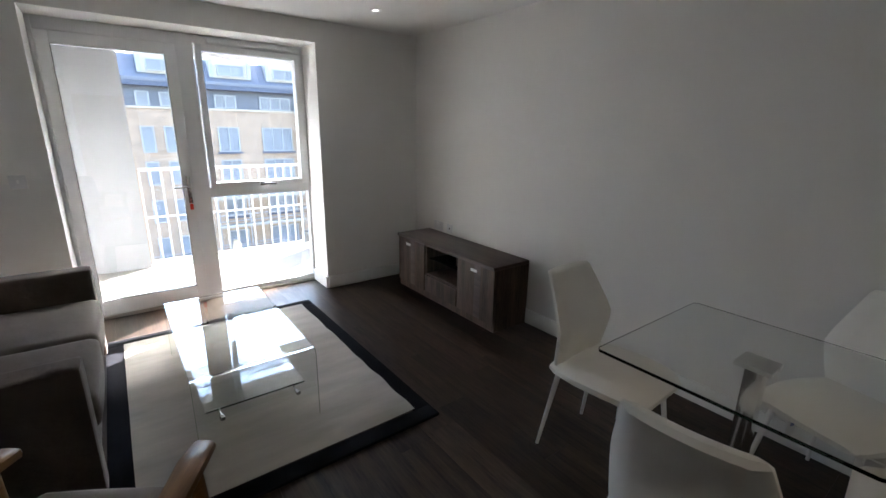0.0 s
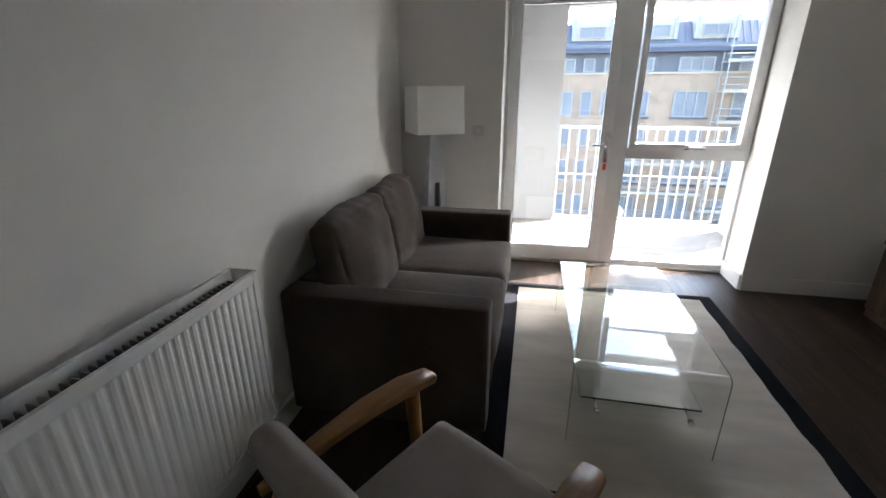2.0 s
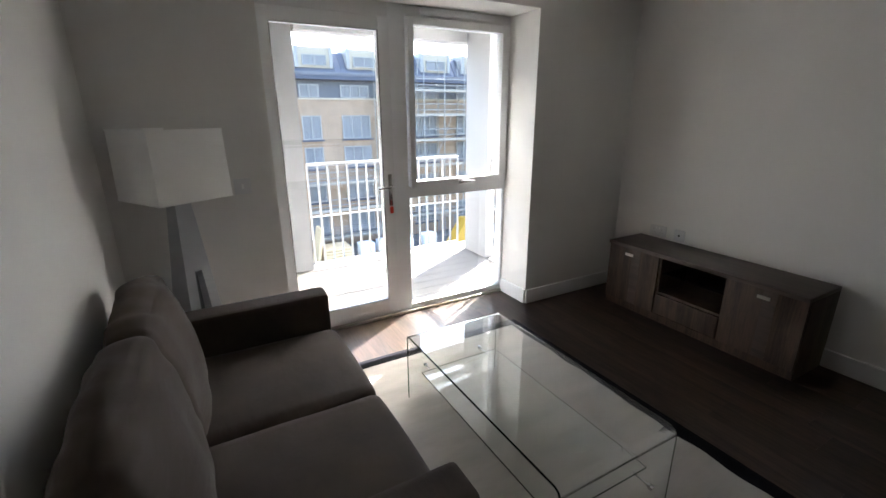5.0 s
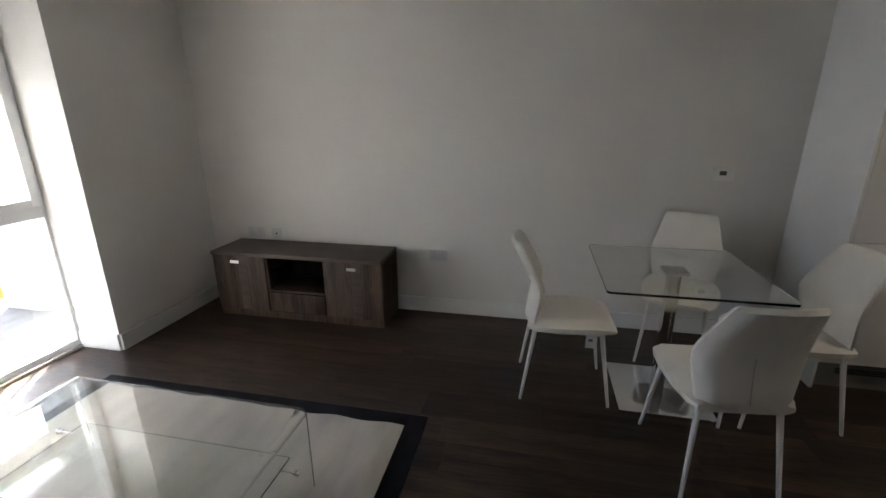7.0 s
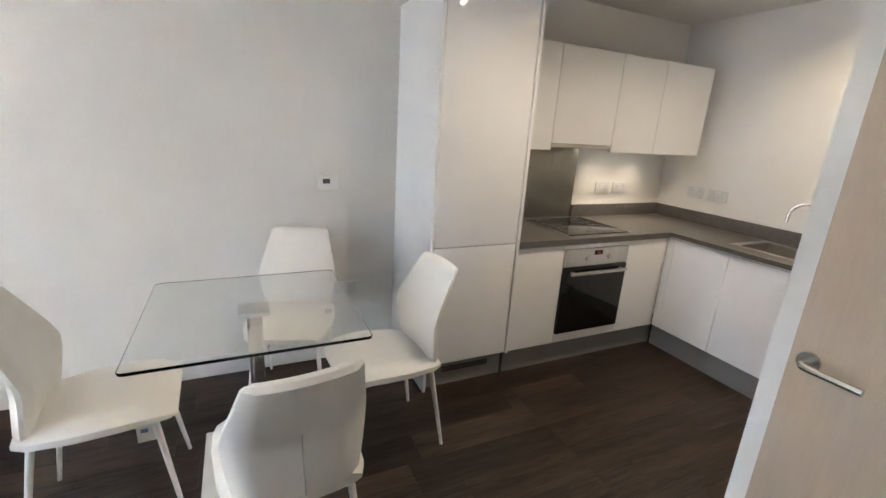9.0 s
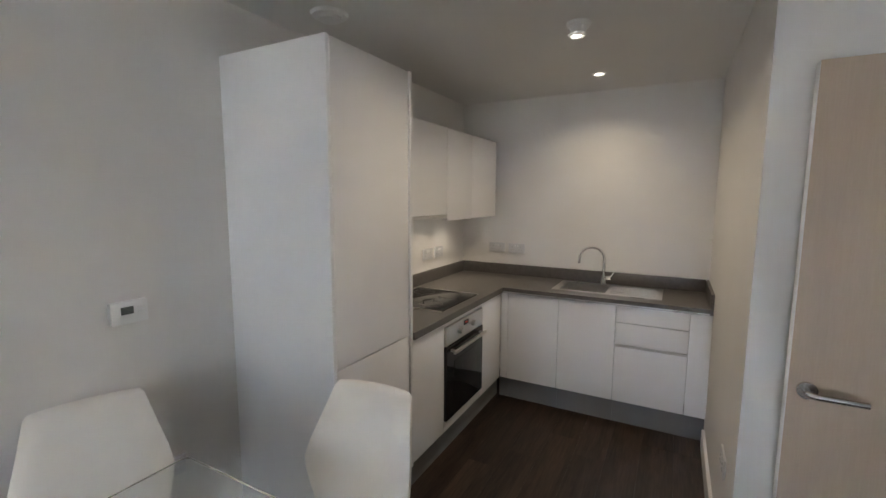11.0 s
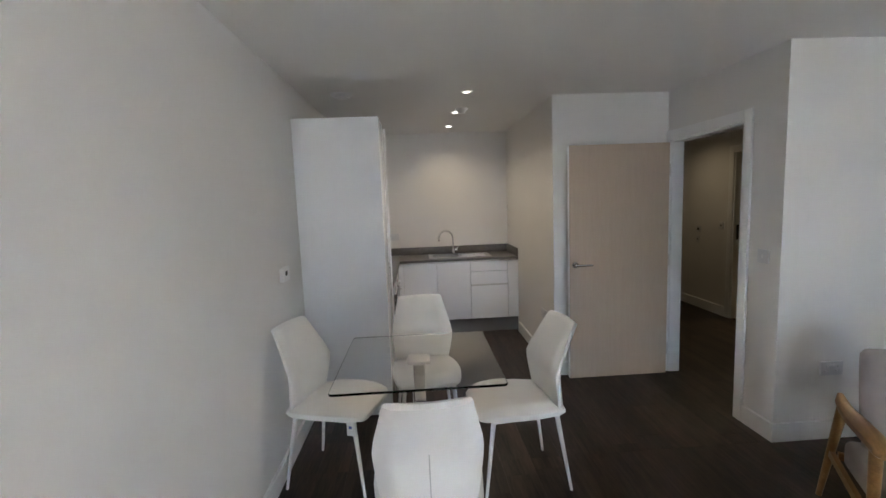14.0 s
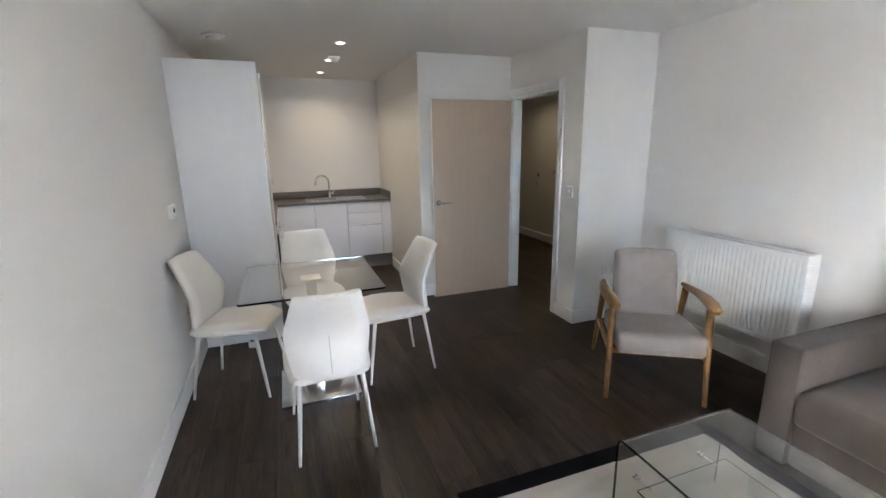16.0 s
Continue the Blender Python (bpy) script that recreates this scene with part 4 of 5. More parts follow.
plate("light_switch", XD, -3.84, 1.16, 'w', 0.087, 0.087, "pale grey light switch beside the hall door", "switch", [("rocker", 0, 0, 0.012, 0.024, M_TRIM)])
plate("light_switch", -3.10, 0, 1.17, 'n', 0.087, 0.087, "pale grey light switch beside the balcony door", "switch", [("rocker", 0, 0, 0.012, 0.024, M_TRIM)])
plate("light_switch", HX, -6.48, 1.14, 'w', 0.087, 0.087, "pale grey light switch in the hall", "switch", [("rocker", 0, 0, 0.03, 0.024, M_PLINTH)])
plate("entry_phone_plate", HX, -6.92, 1.07, 'w', 0.09, 0.087, "small dark hall control plate", "control", [("button", 0, 0, 0.04, 0.03, M_BLACKP)])
plate("fused_spur", HX, -6.93, 0.93, 'w', 0.06, 0.087, "small white fused spur in the hall", "switch", [("fuse", 0, 0, 0.02, 0.02, M_PLINTH)])


def thermostat():
    root = thing("thermostat", (0, -3.962, 1.17), "white wall thermostat with a grey display", "thermostat", "", -90)
    part("body", cube(-0.062, 0.062, -0.027, -0.0005, -0.042, 0.042, 0.006), M_PLASTIC, root)
    part("display", cube(-0.03, 0.012, -0.0285, -0.0265, -0.006, 0.022, 0.0006), M_SCREEN, root)
    part("button", cube(0.026, 0.046, -0.030, -0.0265, -0.004, 0.004, 0.001), M_PLASTIC, root)
    part("button", cube(0.026, 0.046, -0.030, -0.0265, 0.012, 0.020, 0.001), M_PLASTIC, root)


thermostat()


# ---- ceiling fittings ----
# the last fitting, in the hall, is assumed and out of view
for dx, dy in DOWNLIGHTS + [(-4.0, -6.6)]:
    root = thing("downlight", (dx, dy, H), "small recessed white ceiling downlight", "downlight", "ceiling downlights")
    bm = bm_new()
    n = 28
    prof = [(0.045, -0.0005), (0.045, -0.006), (0.035, -0.008), (0.031, -0.004), (0.031, -0.0005)]
    rings = [[bm.verts.new((r * math.cos(2 * math.pi * k / n), r * math.sin(2 * math.pi * k / n), z)) for k in range(n)] for r, z in prof]
    for a, b in zip(rings, rings[1:]):
        for k in range(n):
            bm.faces.new((a[k], a[(k + 1) % n], b[(k + 1) % n], b[k]))
    part("bezel", bm, M_TRIM, root)
    part("lens", tube(bm_new(), (0, 0, -0.0035), (0, 0, -0.0008), 0.020, None, 24), M_BULB, root, "glowing lamp lens")
root = thing("smoke_detector", (-1.30, -5.38, H), "white round ceiling smoke detector", "smoke detector")
part("base", tube(bm_new(), (0, 0, -0.018), (0, 0, -0.0005), 0.055, 0.058, 32), M_PLASTIC, root)
part("cover", tube(bm_new(), (0, 0, -0.046), (0, 0, -0.018), 0.030, 0.046, 32), M_PLASTIC, root)
root = thing("ceiling_vent", (-0.31, -4.745, H), "white round ceiling extract vent", "vent")
part("collar", tube(bm_new(), (0, 0, -0.014), (0, 0, -0.0005), 0.078, 0.086, 36), M_PLASTIC, root)
part("disc", tube(bm_new(), (0, 0, -0.030), (0, 0, -0.018), 0.050, 0.056, 36), M_PLASTIC, root)
part("spindle", tube(bm_new(), (0, 0, -0.019), (0, 0, -0.013), 0.02, None, 16), M_PLASTIC, root)

# ---- kitchen ----
KX = -0.60                      # front of the run on the long wall
KY = -6.28                      # front of the run on the back wall
WT = 0.90                       # worktop height


def front(root, name, x0, x1, y0, y1, z0, z1, mat=None):
    return part(name, cube(x0, x1, y0, y1, z0, z1, 0.002), mat or M_GLOSS, root)


def tall_unit():
    y0, y1, h = -4.950, -4.395, 2.187
    root = thing("tall_fridge_unit", (0, 0, 0), "tall white gloss built-in fridge housing", "cabinet")
    part("side_panel", cube(KX - 0.002, -0.001, y1 - 0.018, y1, 0.0, h, 0.001), M_CARCASS, root)
    part("carcass", cube(KX + 0.03, -0.001, y0, y1 - 0.019, 0.168, h - 0.001, 0.001), M_CARCASS, root)
    front(root, "door", KX - 0.002, KX + 0.018, y0 + 0.002, y1 - 0.021, 0.172, 0.889)
    front(root, "door", KX - 0.002, KX + 0.018, y0 + 0.002, y1 - 0.021, 0.894, h - 0.003)
    part("plinth", cube(KX + 0.04, KX + 0.055, y0, y1 - 0.019, 0.0, 0.166), M_PLINTH, root)
    bm = bm_new()
    for k in range(3):
        box(bm, KX + 0.036, KX + 0.0395, y0 + 0.10, y0 + 0.42, 0.088 + k * 0.013, 0.096 + k * 0.013)
    part("grille", bm, M_BLACKP, root, "dark plinth grille")


tall_unit()
root = thing("end_panel", (0, -4.961, 0), "narrow white gloss end panel", "panel")
part("panel", cube(KX - 0.012, -0.001, -0.009, 0.009, 0.168, 2.187, 0.001), M_GLOSS, root)


def base_long():
    root = thing("oven_base_unit", (0, 0, 0), "white gloss base unit with a built-in oven", "cabinet")
    part("carcass", cube(KX + 0.022, -0.001, KY + 0.02, -4.972, 0.168, 0.235, 0.001), M_CARCASS, root)
    part("carcass", cube(KX + 0.022, -0.001, -5.325, -4.972, 0.235, WT - 0.042, 0.001), M_CARCASS, root)
    part("carcass", cube(KX + 0.022, -0.001, KY + 0.02, -5.885, 0.235, WT - 0.042, 0.001), M_CARCASS, root)
    front(root, "door", KX - 0.002, KX + 0.018, -5.331, -4.973, 0.172, WT - 0.044)
    front(root, "filler_panel", KX - 0.002, KX + 0.018, KY + 0.006, -5.881, 0.172, WT - 0.044)
    front(root, "filler_panel", KX - 0.002, KX + 0.018, -5.879, -5.333, 0.172, 0.238)
    front(root, "filler_panel", KX - 0.002, KX + 0.018, -5.879, -5.333, 0.828, WT - 0.044)
    part("plinth", cube(KX + 0.04, KX + 0.055, KY - 0.05, -4.972, 0.0, 0.166), M_PLINTH, root)


base_long()


def oven():
    y0, y1, z0, z1 = -5.876, -5.336, 0.240, 0.826
    cy = (y0 + y1) / 2
    root = thing("oven", (KX, cy, z0), "built-in oven with black glass door and steel panel", "oven")
    w, h = (y1 - y0) / 2, z1 - z0
    part("body", cube(0.005, 0.52, -w + 0.002, w - 0.002, 0.002, h - 0.002), M_STEEL, root)
    part("control_panel", cube(-0.016, 0.004, -w, w, h - 0.115, h, 0.003), M_STEEL, root, "brushed steel control panel")
    door = part("door", cube(-0.018, 0.004, -w, w, 0.0, h - 0.121, 0.003), M_OVENBLACK, root, "black glass oven door")
    bm = bm_new()
    box(bm, -0.0192, -0.0181, -w + 0.10, w - 0.10, 0.10, h - 0.23, 0.0004)
    part("window", bm, M_OVENBLACK, door)
    bm = bm_new()
    box(bm, -0.062, -0.046, -w + 0.03, w - 0.03, h - 0.165, h - 0.145, 0.005)
    for s in (-1, 1):
        box(bm, -0.048, -0.017, s * (w - 0.06) - 0.01, s * (w - 0.06) + 0.01, h - 0.162, h - 0.148, 0.002)
    part("handle", bm, M_STEEL, door, "brushed steel bar handle")
    for a in (-0.095, 0.095):
        bm = bm_new()
        tube(bm, (-0.016, a, h - 0.06), (-0.040, a, h - 0.06), 0.021, 0.018, 20)
        part("knob", bm, M_STEEL, root)
    part("clock", cube(-0.0175, -0.0155, -0.035, 0.035, h - 0.045, h - 0.015, 0.0005), M_OVENBLACK, root, "black clock display")
    part("digits", cube(-0.0183, -0.0173, -0.014, 0.014, h - 0.034, h - 0.026), M_RED, root)


oven()


def base_back():
    for nm, lab, x0, x1 in (("base_unit", "white gloss base cupboard under the sink", -1.045, -0.66), ("base_unit", "white gloss base cupboard under the sink", -1.44, -1.048)):
        root = thing(nm, ((x0 + x1) / 2, KY, 0), lab, "cabinet", "base cupboards")
        c = (x0 + x1) / 2
        part("carcass", cube(x0 - c, x1 - c, -0.55, -0.022, 0.168, WT - 0.20, 0.001), M_CARCASS, root)
        front(root, "door", x0 - c + 0.001, x1 - c - 0.001, -0.018, 0.002, 0.172, WT - 0.044)
        part("plinth", cube(x0 - c - 0.001, x1 - c + 0.001, -0.055, -0.04, 0.0, 0.166), M_PLINTH, root)
    root = thing("corner_filler", (-0.63, KY, 0), "white gloss corner filler panel", "panel")
    front(root, "filler_panel", -0.027, 0.026, -0.018, 0.002, 0.172, WT - 0.044)
    part("plinth", cube(-0.028, 0.045, -0.055, -0.04, 0.0, 0.166), M_PLINTH, root)
    x0, x1 = -1.885, -1.443
    c = (x0 + x1) / 2
    root = thing("drawer_unit", (c, KY, 0), "white gloss unit of three drawers", "cabinet")
    part("carcass", cube(x0 - c, x1 - c, -0.55, -0.022, 0.168, WT - 0.20, 0.001), M_CARCASS, root)
    for z0, z1 in ((0.172, 0.565), (0.585, 0.735), (0.740, WT - 0.044)):
        front(root, "drawer", x0 - c + 0.001, x1 - c - 0.001, -0.018, 0.002, z0, z1)
    part("grip_strip", cube(x0 - c + 0.001, x1 - c - 0.001, -0.02, 0.004, 0.567, 0.583, 0.002), M_STEEL, root, "steel grip strip")
    part("plinth", cube(x0 - c - 0.001, x1 - c + 0.001, -0.055, -0.04, 0.0, 0.166), M_PLINTH, root)
    root = thing("end_panel", (-1.965, KY, 0), "white gloss end filler panel", "panel")
    front(root, "panel", -0.078, 0.078, -0.018, 0.002, 0.172, WT - 0.044)
    part("plinth", cube(-0.08, 0.079, -0.055, -0.04, 0.0, 0.166), M_PLINTH, root)


base_back()


def slab(xs, ys, z0, z1, keep):
    """One connected board over the cells of a grid that are kept."""
    bm = bm_new()
    at = {}

    def v(i, j, k):
        if (i, j, k) not in at:
            at[i, j, k] = bm.verts.new((xs[i], ys[j], (z0, z1)[k]))
        return at[i, j, k]
    nx, ny = len(xs) - 1, len(ys) - 1
    cells = {(i, j) for i in range(nx) for j in range(ny) if keep(i, j)}
    for i, j in cells:
        bm.faces.new((v(i, j, 1), v(i + 1, j, 1), v(i + 1, j + 1, 1), v(i, j + 1, 1)))
        bm.faces.new((v(i, j, 0), v(i, j + 1, 0), v(i + 1, j + 1, 0), v(i + 1, j, 0)))
        for di, dj, p, q in ((-1, 0, (i, j + 1), (i, j)), (1, 0, (i + 1, j), (i + 1, j + 1)), (0, -1, (i, j), (i + 1, j)), (0, 1, (i + 1, j + 1), (i, j + 1))):
            if (i + di, j + dj) not in cells:
                bm.faces.new((v(*p, 0), v(*q, 0), v(*q, 1), v(*p, 1)))
    return bm


def worktop():
    root = thing("worktop", (0, 0, 0), "grey laminate worktop with a low upstand", "worktop")
    z0, z1 = WT - 0.04, WT
    sx0, sx1, sy0, sy1 = -1.70, -0.98, -6.75, -6.39   # sink cut-out
    bm = slab([XN + 0.001, sx0, sx1, KX - 0.02, -0.001], [YB + 0.001, sy0, sy1, KY + 0.02, -4.972], z0, z1,
              lambda i, j: (i, j) != (1, 1) and (j < 3 or i == 3))
    part("top", bm, M_WORKTOP, root)
    for x0, x1, y0, y1 in ((-0.020, -0.001, YB + 0.001, -5.862), (-0.020, -0.001, -5.368, -4.972), (XN + 0.021, -0.021, YB + 0.001, YB + 0.02), (XN + 0.001, XN + 0.02, YB + 0.001, KY + 0.02)):
        part("upstand", cube(x0, x1, y0, y1, z1, z1 + 0.095, 0.002), M_WORKTOP, root)
    part("edge_strip", cube(-1.99, KX - 0.022, KY + 0.0205, KY + 0.0225, z0 + 0.002, z0 + 0.012), M_STEEL, root, "thin steel edge strip")


worktop()
root = thing("splashback", (0, -5.615, WT), "brushed steel hob splashback", "splashback")
part("sheet", cube(-0.009, -0.001, -0.244, 0.244, 0.002, 0.535, 0.001), M_SPLASH, root)


def hob():
    root = thing("hob", (-0.295, -5.66, WT), "black glass ceramic hob", "hob")
    part("glass", cube(-0.255, 0.225, -0.27, 0.27, 0.0, 0.006, 0.002), M_OVENBLACK, root)
    for y0, y1 in ((-0.276, -0.270), (0.270, 0.276)):
        part("trim", cube(-0.258, 0.228, y0, y1, 0.0, 0.0068, 0.001), M_STEEL, root)
    for u, v, r in ((-0.11, -0.14, 0.09), (-0.11, 0.14, 0.075), (0.11, -0.14, 0.075), (0.11, 0.14, 0.09)):
        bm = bm_new()
        pipe(bm, [(u + r * math.cos(2 * math.pi * k / 40), v + r * math.sin(2 * math.pi * k / 40), 0.0062) for k in range(41)], 0.0012, 6)
        part("ring", bm, M_PLINTH, root)


hob()


def sink():
    x0, x1, y0, y1 = -1.715, -0.965, -6.765, -6.375
    root = thing("sink", ((x0 + x1) / 2, (y0 + y1) / 2, WT), "stainless steel inset sink with drainer", "sink")
    X, Y = (x1 - x0) / 2, (y1 - y0) / 2
    bx0, bx1, by = X - 0.38, X - 0.05, Y - 0.04
    bm = bm_new()
    box(bm, -X, bx0, -Y, Y, 0.0005, 0.005, 0.001)
    box(bm, bx1, X, -Y, Y, 0.0005, 0.005, 0.001)
    box(bm, bx0, bx1, -Y, -by, 0.0005, 0.005, 0.001)
    box(bm, bx0, bx1, by, Y, 0.0005, 0.005, 0.001)
    part("rim", bm, M_STEEL, root)
    bm = bm_new()
    box(bm, bx0 - 0.002, bx0, -by, by, -0.15, 0.0)
    box(bm, bx1, bx1 + 0.002, -by, by, -0.15, 0.0)
    box(bm, bx0, bx1, -by - 0.002, -by, -0.15, 0.0)
    box(bm, bx0, bx1, by, by + 0.002, -0.15, 0.0)
    box(bm, bx0, bx1, -by, by, -0.153, -0.15)
    part("bowl", bm, M_STEEL, root)
    for k in range(7):
        y = -Y + 0.07 + k * 0.042
        part("drainer_rib", cube(-X + 0.04, bx0 - 0.03, y, y + 0.014, 0.0045, 0.0085, 0.002), M_STEEL, root)
    part("waste", tube(bm_new(), ((bx0 + bx1) / 2, 0, -0.15), ((bx0 + bx1) / 2, 0, -0.146), 0.04, None, 24), M_CHROME, root)
    ty = -Y + 0.022
    root = thing("kitchen_tap", (-1.285, (y0 + y1) / 2 + ty, WT + 0.005), "chrome swan neck kitchen tap", "tap")
    bm = bm_new()
    tube(bm, (0, 0, 0), (0, 0, 0.07), 0.024, 0.022, 20)
    part("body", bm, M_CHROME, root)
    pts = [(0, 0, 0.06), (0, 0, 0.20)]
    R = 0.095
    for k in range(1, 15):
        a = radians(180 * k / 15)
        pts.append((0.96 * (R - R * math.cos(a)), 0.28 * (R - R * math.cos(a)), 0.20 + R * math.sin(a)))
    pts.append((0.96 * 2 * R, 0.28 * 2 * R, 0.165))
    part("spout", pipe(bm_new(), pts, 0.011, 14), M_CHROME, root)
    bm = bm_new()
    tube(bm, (-0.02, 0, 0.055), (-0.055, 0, 0.055), 0.017, 0.017, 16)
    tube(bm, (-0.05, 0, 0.06), (-0.075, 0, 0.10), 0.006, 0.005, 10)
    part("lever", bm, M_CHROME, root)


sink()


def wall_units():
    z0, z1, d = 1.44, 2.06, -0.36
    for nm, lab, y0, y1 in (("wall_cupboard", "white gloss wall cupboard", -5.308, -4.972), ("wall_cupboard", "white gloss wall cupboard", -6.23, -5.822), ("wall_cupboard", "white gloss wall cupboard", -6.73, -6.233)):
        c = (y0 + y1) / 2
        root = thing(nm, (0, c, z0), lab, "cabinet", "wall cupboards")
        part("carcass", cube(d + 0.02, -0.001, y0 - c, y1 - c, 0.0, z1 - z0, 0.001), M_CARCASS, root)
        front(root, "door", d - 0.002, d + 0.018, y0 - c + 0.001, y1 - c - 0.001, -0.012, z1 - z0 - 0.001)
    root = thing("hood_cupboard", (0, -5.565, z0), "white gloss cupboard with a built-in extractor hood", "extractor hood")
    part("carcass", cube(d + 0.02, -0.001, -0.254, 0.254, 0.035, z1 - z0, 0.001), M_CARCASS, root)
    front(root, "door", d - 0.002, d + 0.018, -0.253, 0.253, 0.032, z1 - z0 - 0.001)
    part("hood_body", cube(d + 0.03, -0.012, -0.25, 0.25, 0.004, 0.034, 0.002), M_PLINTH, root)
    part("hood_front", cube(d - 0.001, d + 0.022, -0.252, 0.252, 0.006, 0.029, 0.002), M_STEEL, root, "steel hood front strip")
    for uy in (-6.05, -6.40):
        root = thing("cabinet_light", (-0.16, uy, 1.44), "small round cabinet downlight", "light", "cabinet lights")
        part("housing", tube(bm_new(), (0, 0, -0.010), (0, 0, -0.0005), 0.033, None, 20), M_STEEL, root)
        part("lens", tube(bm_new(), (0, 0, -0.0125), (0, 0, -0.0103), 0.024, None, 20), M_BULB, root)


wall_units()


# ---- bathroom glimpse ----
def toilet():
    root = thing("toilet", (-5.05, -6.62, 0.004), "white ceramic toilet with closed lid", "toilet", "", 0)
    def ring(bm, prof, n=24):
        rs = []
        for z, a, b, off in prof:
            rs.append([bm.verts.new((a * math.cos(2 * math.pi * k / n), off + b * math.sin(2 * math.pi * k / n), z)) for k in range(n)])
        for p, q in zip(rs, rs[1:]):
            for k in range(n):
                bm.faces.new((p[k], p[(k + 1) % n], q[(k + 1) % n], q[k]))
        bm.faces.new(rs[0])
        bm.faces.new(rs[-1])
        return bm
    part("bowl", ring(bm_new(), [(0, 0.11, 0.20, -0.06), (0.05, 0.105, 0.19, -0.06), (0.2, 0.12, 0.20, -0.03), (0.33, 0.17, 0.25, 0.0), (0.39, 0.182, 0.265, 0.0)]), M_CERAMIC, root)
    part("lid", ring(bm_new(), [(0.392, 0.182, 0.265, 0.0), (0.415, 0.185, 0.268, 0.0), (0.428, 0.165, 0.245, 0.0)]), M_CERAMIC, root)
    part("cistern", cube(-0.19, 0.19, -0.48, -0.29, 0.36, 0.78, 0.02), M_CERAMIC, root)


toilet()
root = thing("wash_basin", (-6.05, -7.05, 0.80), "white ceramic wall basin", "basin")
bm = bm_new()
n = 28
rs = []
for z, a, b in ((-0.15, 0.10, 0.12), (-0.12, 0.20, 0.22), (-0.04, 0.25, 0.29), (0.0, 0.26, 0.30), (0.0, 0.22, 0.26), (-0.06, 0.17, 0.2), (-0.09, 0.04, 0.05)):
    rs.append([bm.verts.new((a * math.cos(2 * math.pi * k / n), b * math.sin(2 * math.pi * k / n), z)) for k in range(n)])
for p, q in zip(rs, rs[1:]):
    for k in range(n):
        bm.faces.new((p[k], p[(k + 1) % n], q[(k + 1) % n], q[k]))
bm.faces.new(rs[0])
bm.faces.new(rs[-1])
part("bowl", bm, M_CERAMIC, root)
part("shelf", cube(-0.349, -0.16, -0.30, 0.30, -0.10, -0.002, 0.01), M_CERAMIC, root)
part("waste_pipe", tube(bm_new(), (0, 0, -0.42), (0, 0, -0.13), 0.018), M_CHROME, root)
part("trap", pipe(bm_new(), [(0, 0, -0.42), (-0.05, 0, -0.44), (-0.349, 0, -0.42)], 0.018), M_CHROME, root)
root = thing("basin_tap", (-6.24, -7.05, 0.798), "chrome basin mixer tap", "tap")
part("body", tube(bm_new(), (0, 0, 0), (0, 0, 0.09), 0.022, 0.02), M_CHROME, root)
part("spout", pipe(bm_new(), [(0, 0, 0.07), (0.06, 0, 0.08), (0.12, 0, 0.06)], 0.012), M_CHROME, root)
part("lever", tube(bm_new(), (0, 0, 0.09), (0.05, 0, 0.12), 0.006), M_CHROME, root)
root = thing("mirror_cabinet", (-6.32, -7.45, 1.22), "dark bathroom cabinet beside a mirror", "cabinet")
part("body", cube(-0.079, 0.06, -0.26, 0.22, 0.0, 0.98, 0.004), M_TVWOOD, root)
part("door", cube(0.062, 0.078, -0.258, 0.218, 0.002, 0.978, 0.002), M_TVWOOD, root)
part("mirror_panel", cube(-0.079, 0.05, 0.225, 0.75, 0.0, 0.98, 0.003), M_MIRROR, root, "mirror panel")
# assumed fitting for the added bathroom lamp
root = thing("bathroom_light", (-5.4, -6.3, H), "assumed bathroom ceiling downlight, out of view", "downlight")
part("lens", tube(bm_new(), (0, 0, -0.004), (0, 0, -0.0008), 0.035, None, 24), M_BULB, root)
part("bezel", tube(bm_new(), (0, 0, -0.003), (0, 0, -0.0005), 0.046, None, 24), M_TRIM, root)


# ---- outside ----
GZ = -9.0
structure("ground", cube(-400, 400, 2.4, 900, GZ - 0.5, GZ), M_GROUND, "grey building site ground and street", "ground")


def far_window(root, x0, x1, z0, z1, y, panes=2, rail=False):
    w = part("window", cube(x0, x1, y + 0.06, y + 0.09, z0, z1), M_FWIN, root)
    bm = bm_new()
    f = 0.07
    box(bm, x0 - 0.02, x0 + f, y - 0.03, y + 0.05, z0, z1)
    box(bm, x1 - f, x1 + 0.02, y - 0.03, y + 0.05, z0, z1)
    box(bm, x0 + f, x1 - f, y - 0.03, y + 0.05, z1 - f, z1)
    box(bm, x0 + f, x1 - f, y - 0.03, y + 0.05, z0, z0 + f)
    for k in range(1, panes):
        c = x0 + (x1 - x0) * k / panes
        box(bm, c - f / 2, c + f / 2, y - 0.03, y + 0.05, z0 + f, z1 - f)
    part("window_frame", bm, M_FFRAME, w, smooth=False)
    if rail:
        bm = bm_new()
        box(bm, x0 - 0.15, x1 + 0.15, y - 0.18, y - 0.04, z0 - 0.14, z0 - 0.02)
        part("sill", bm, M_FASCIA, w, smooth=False)


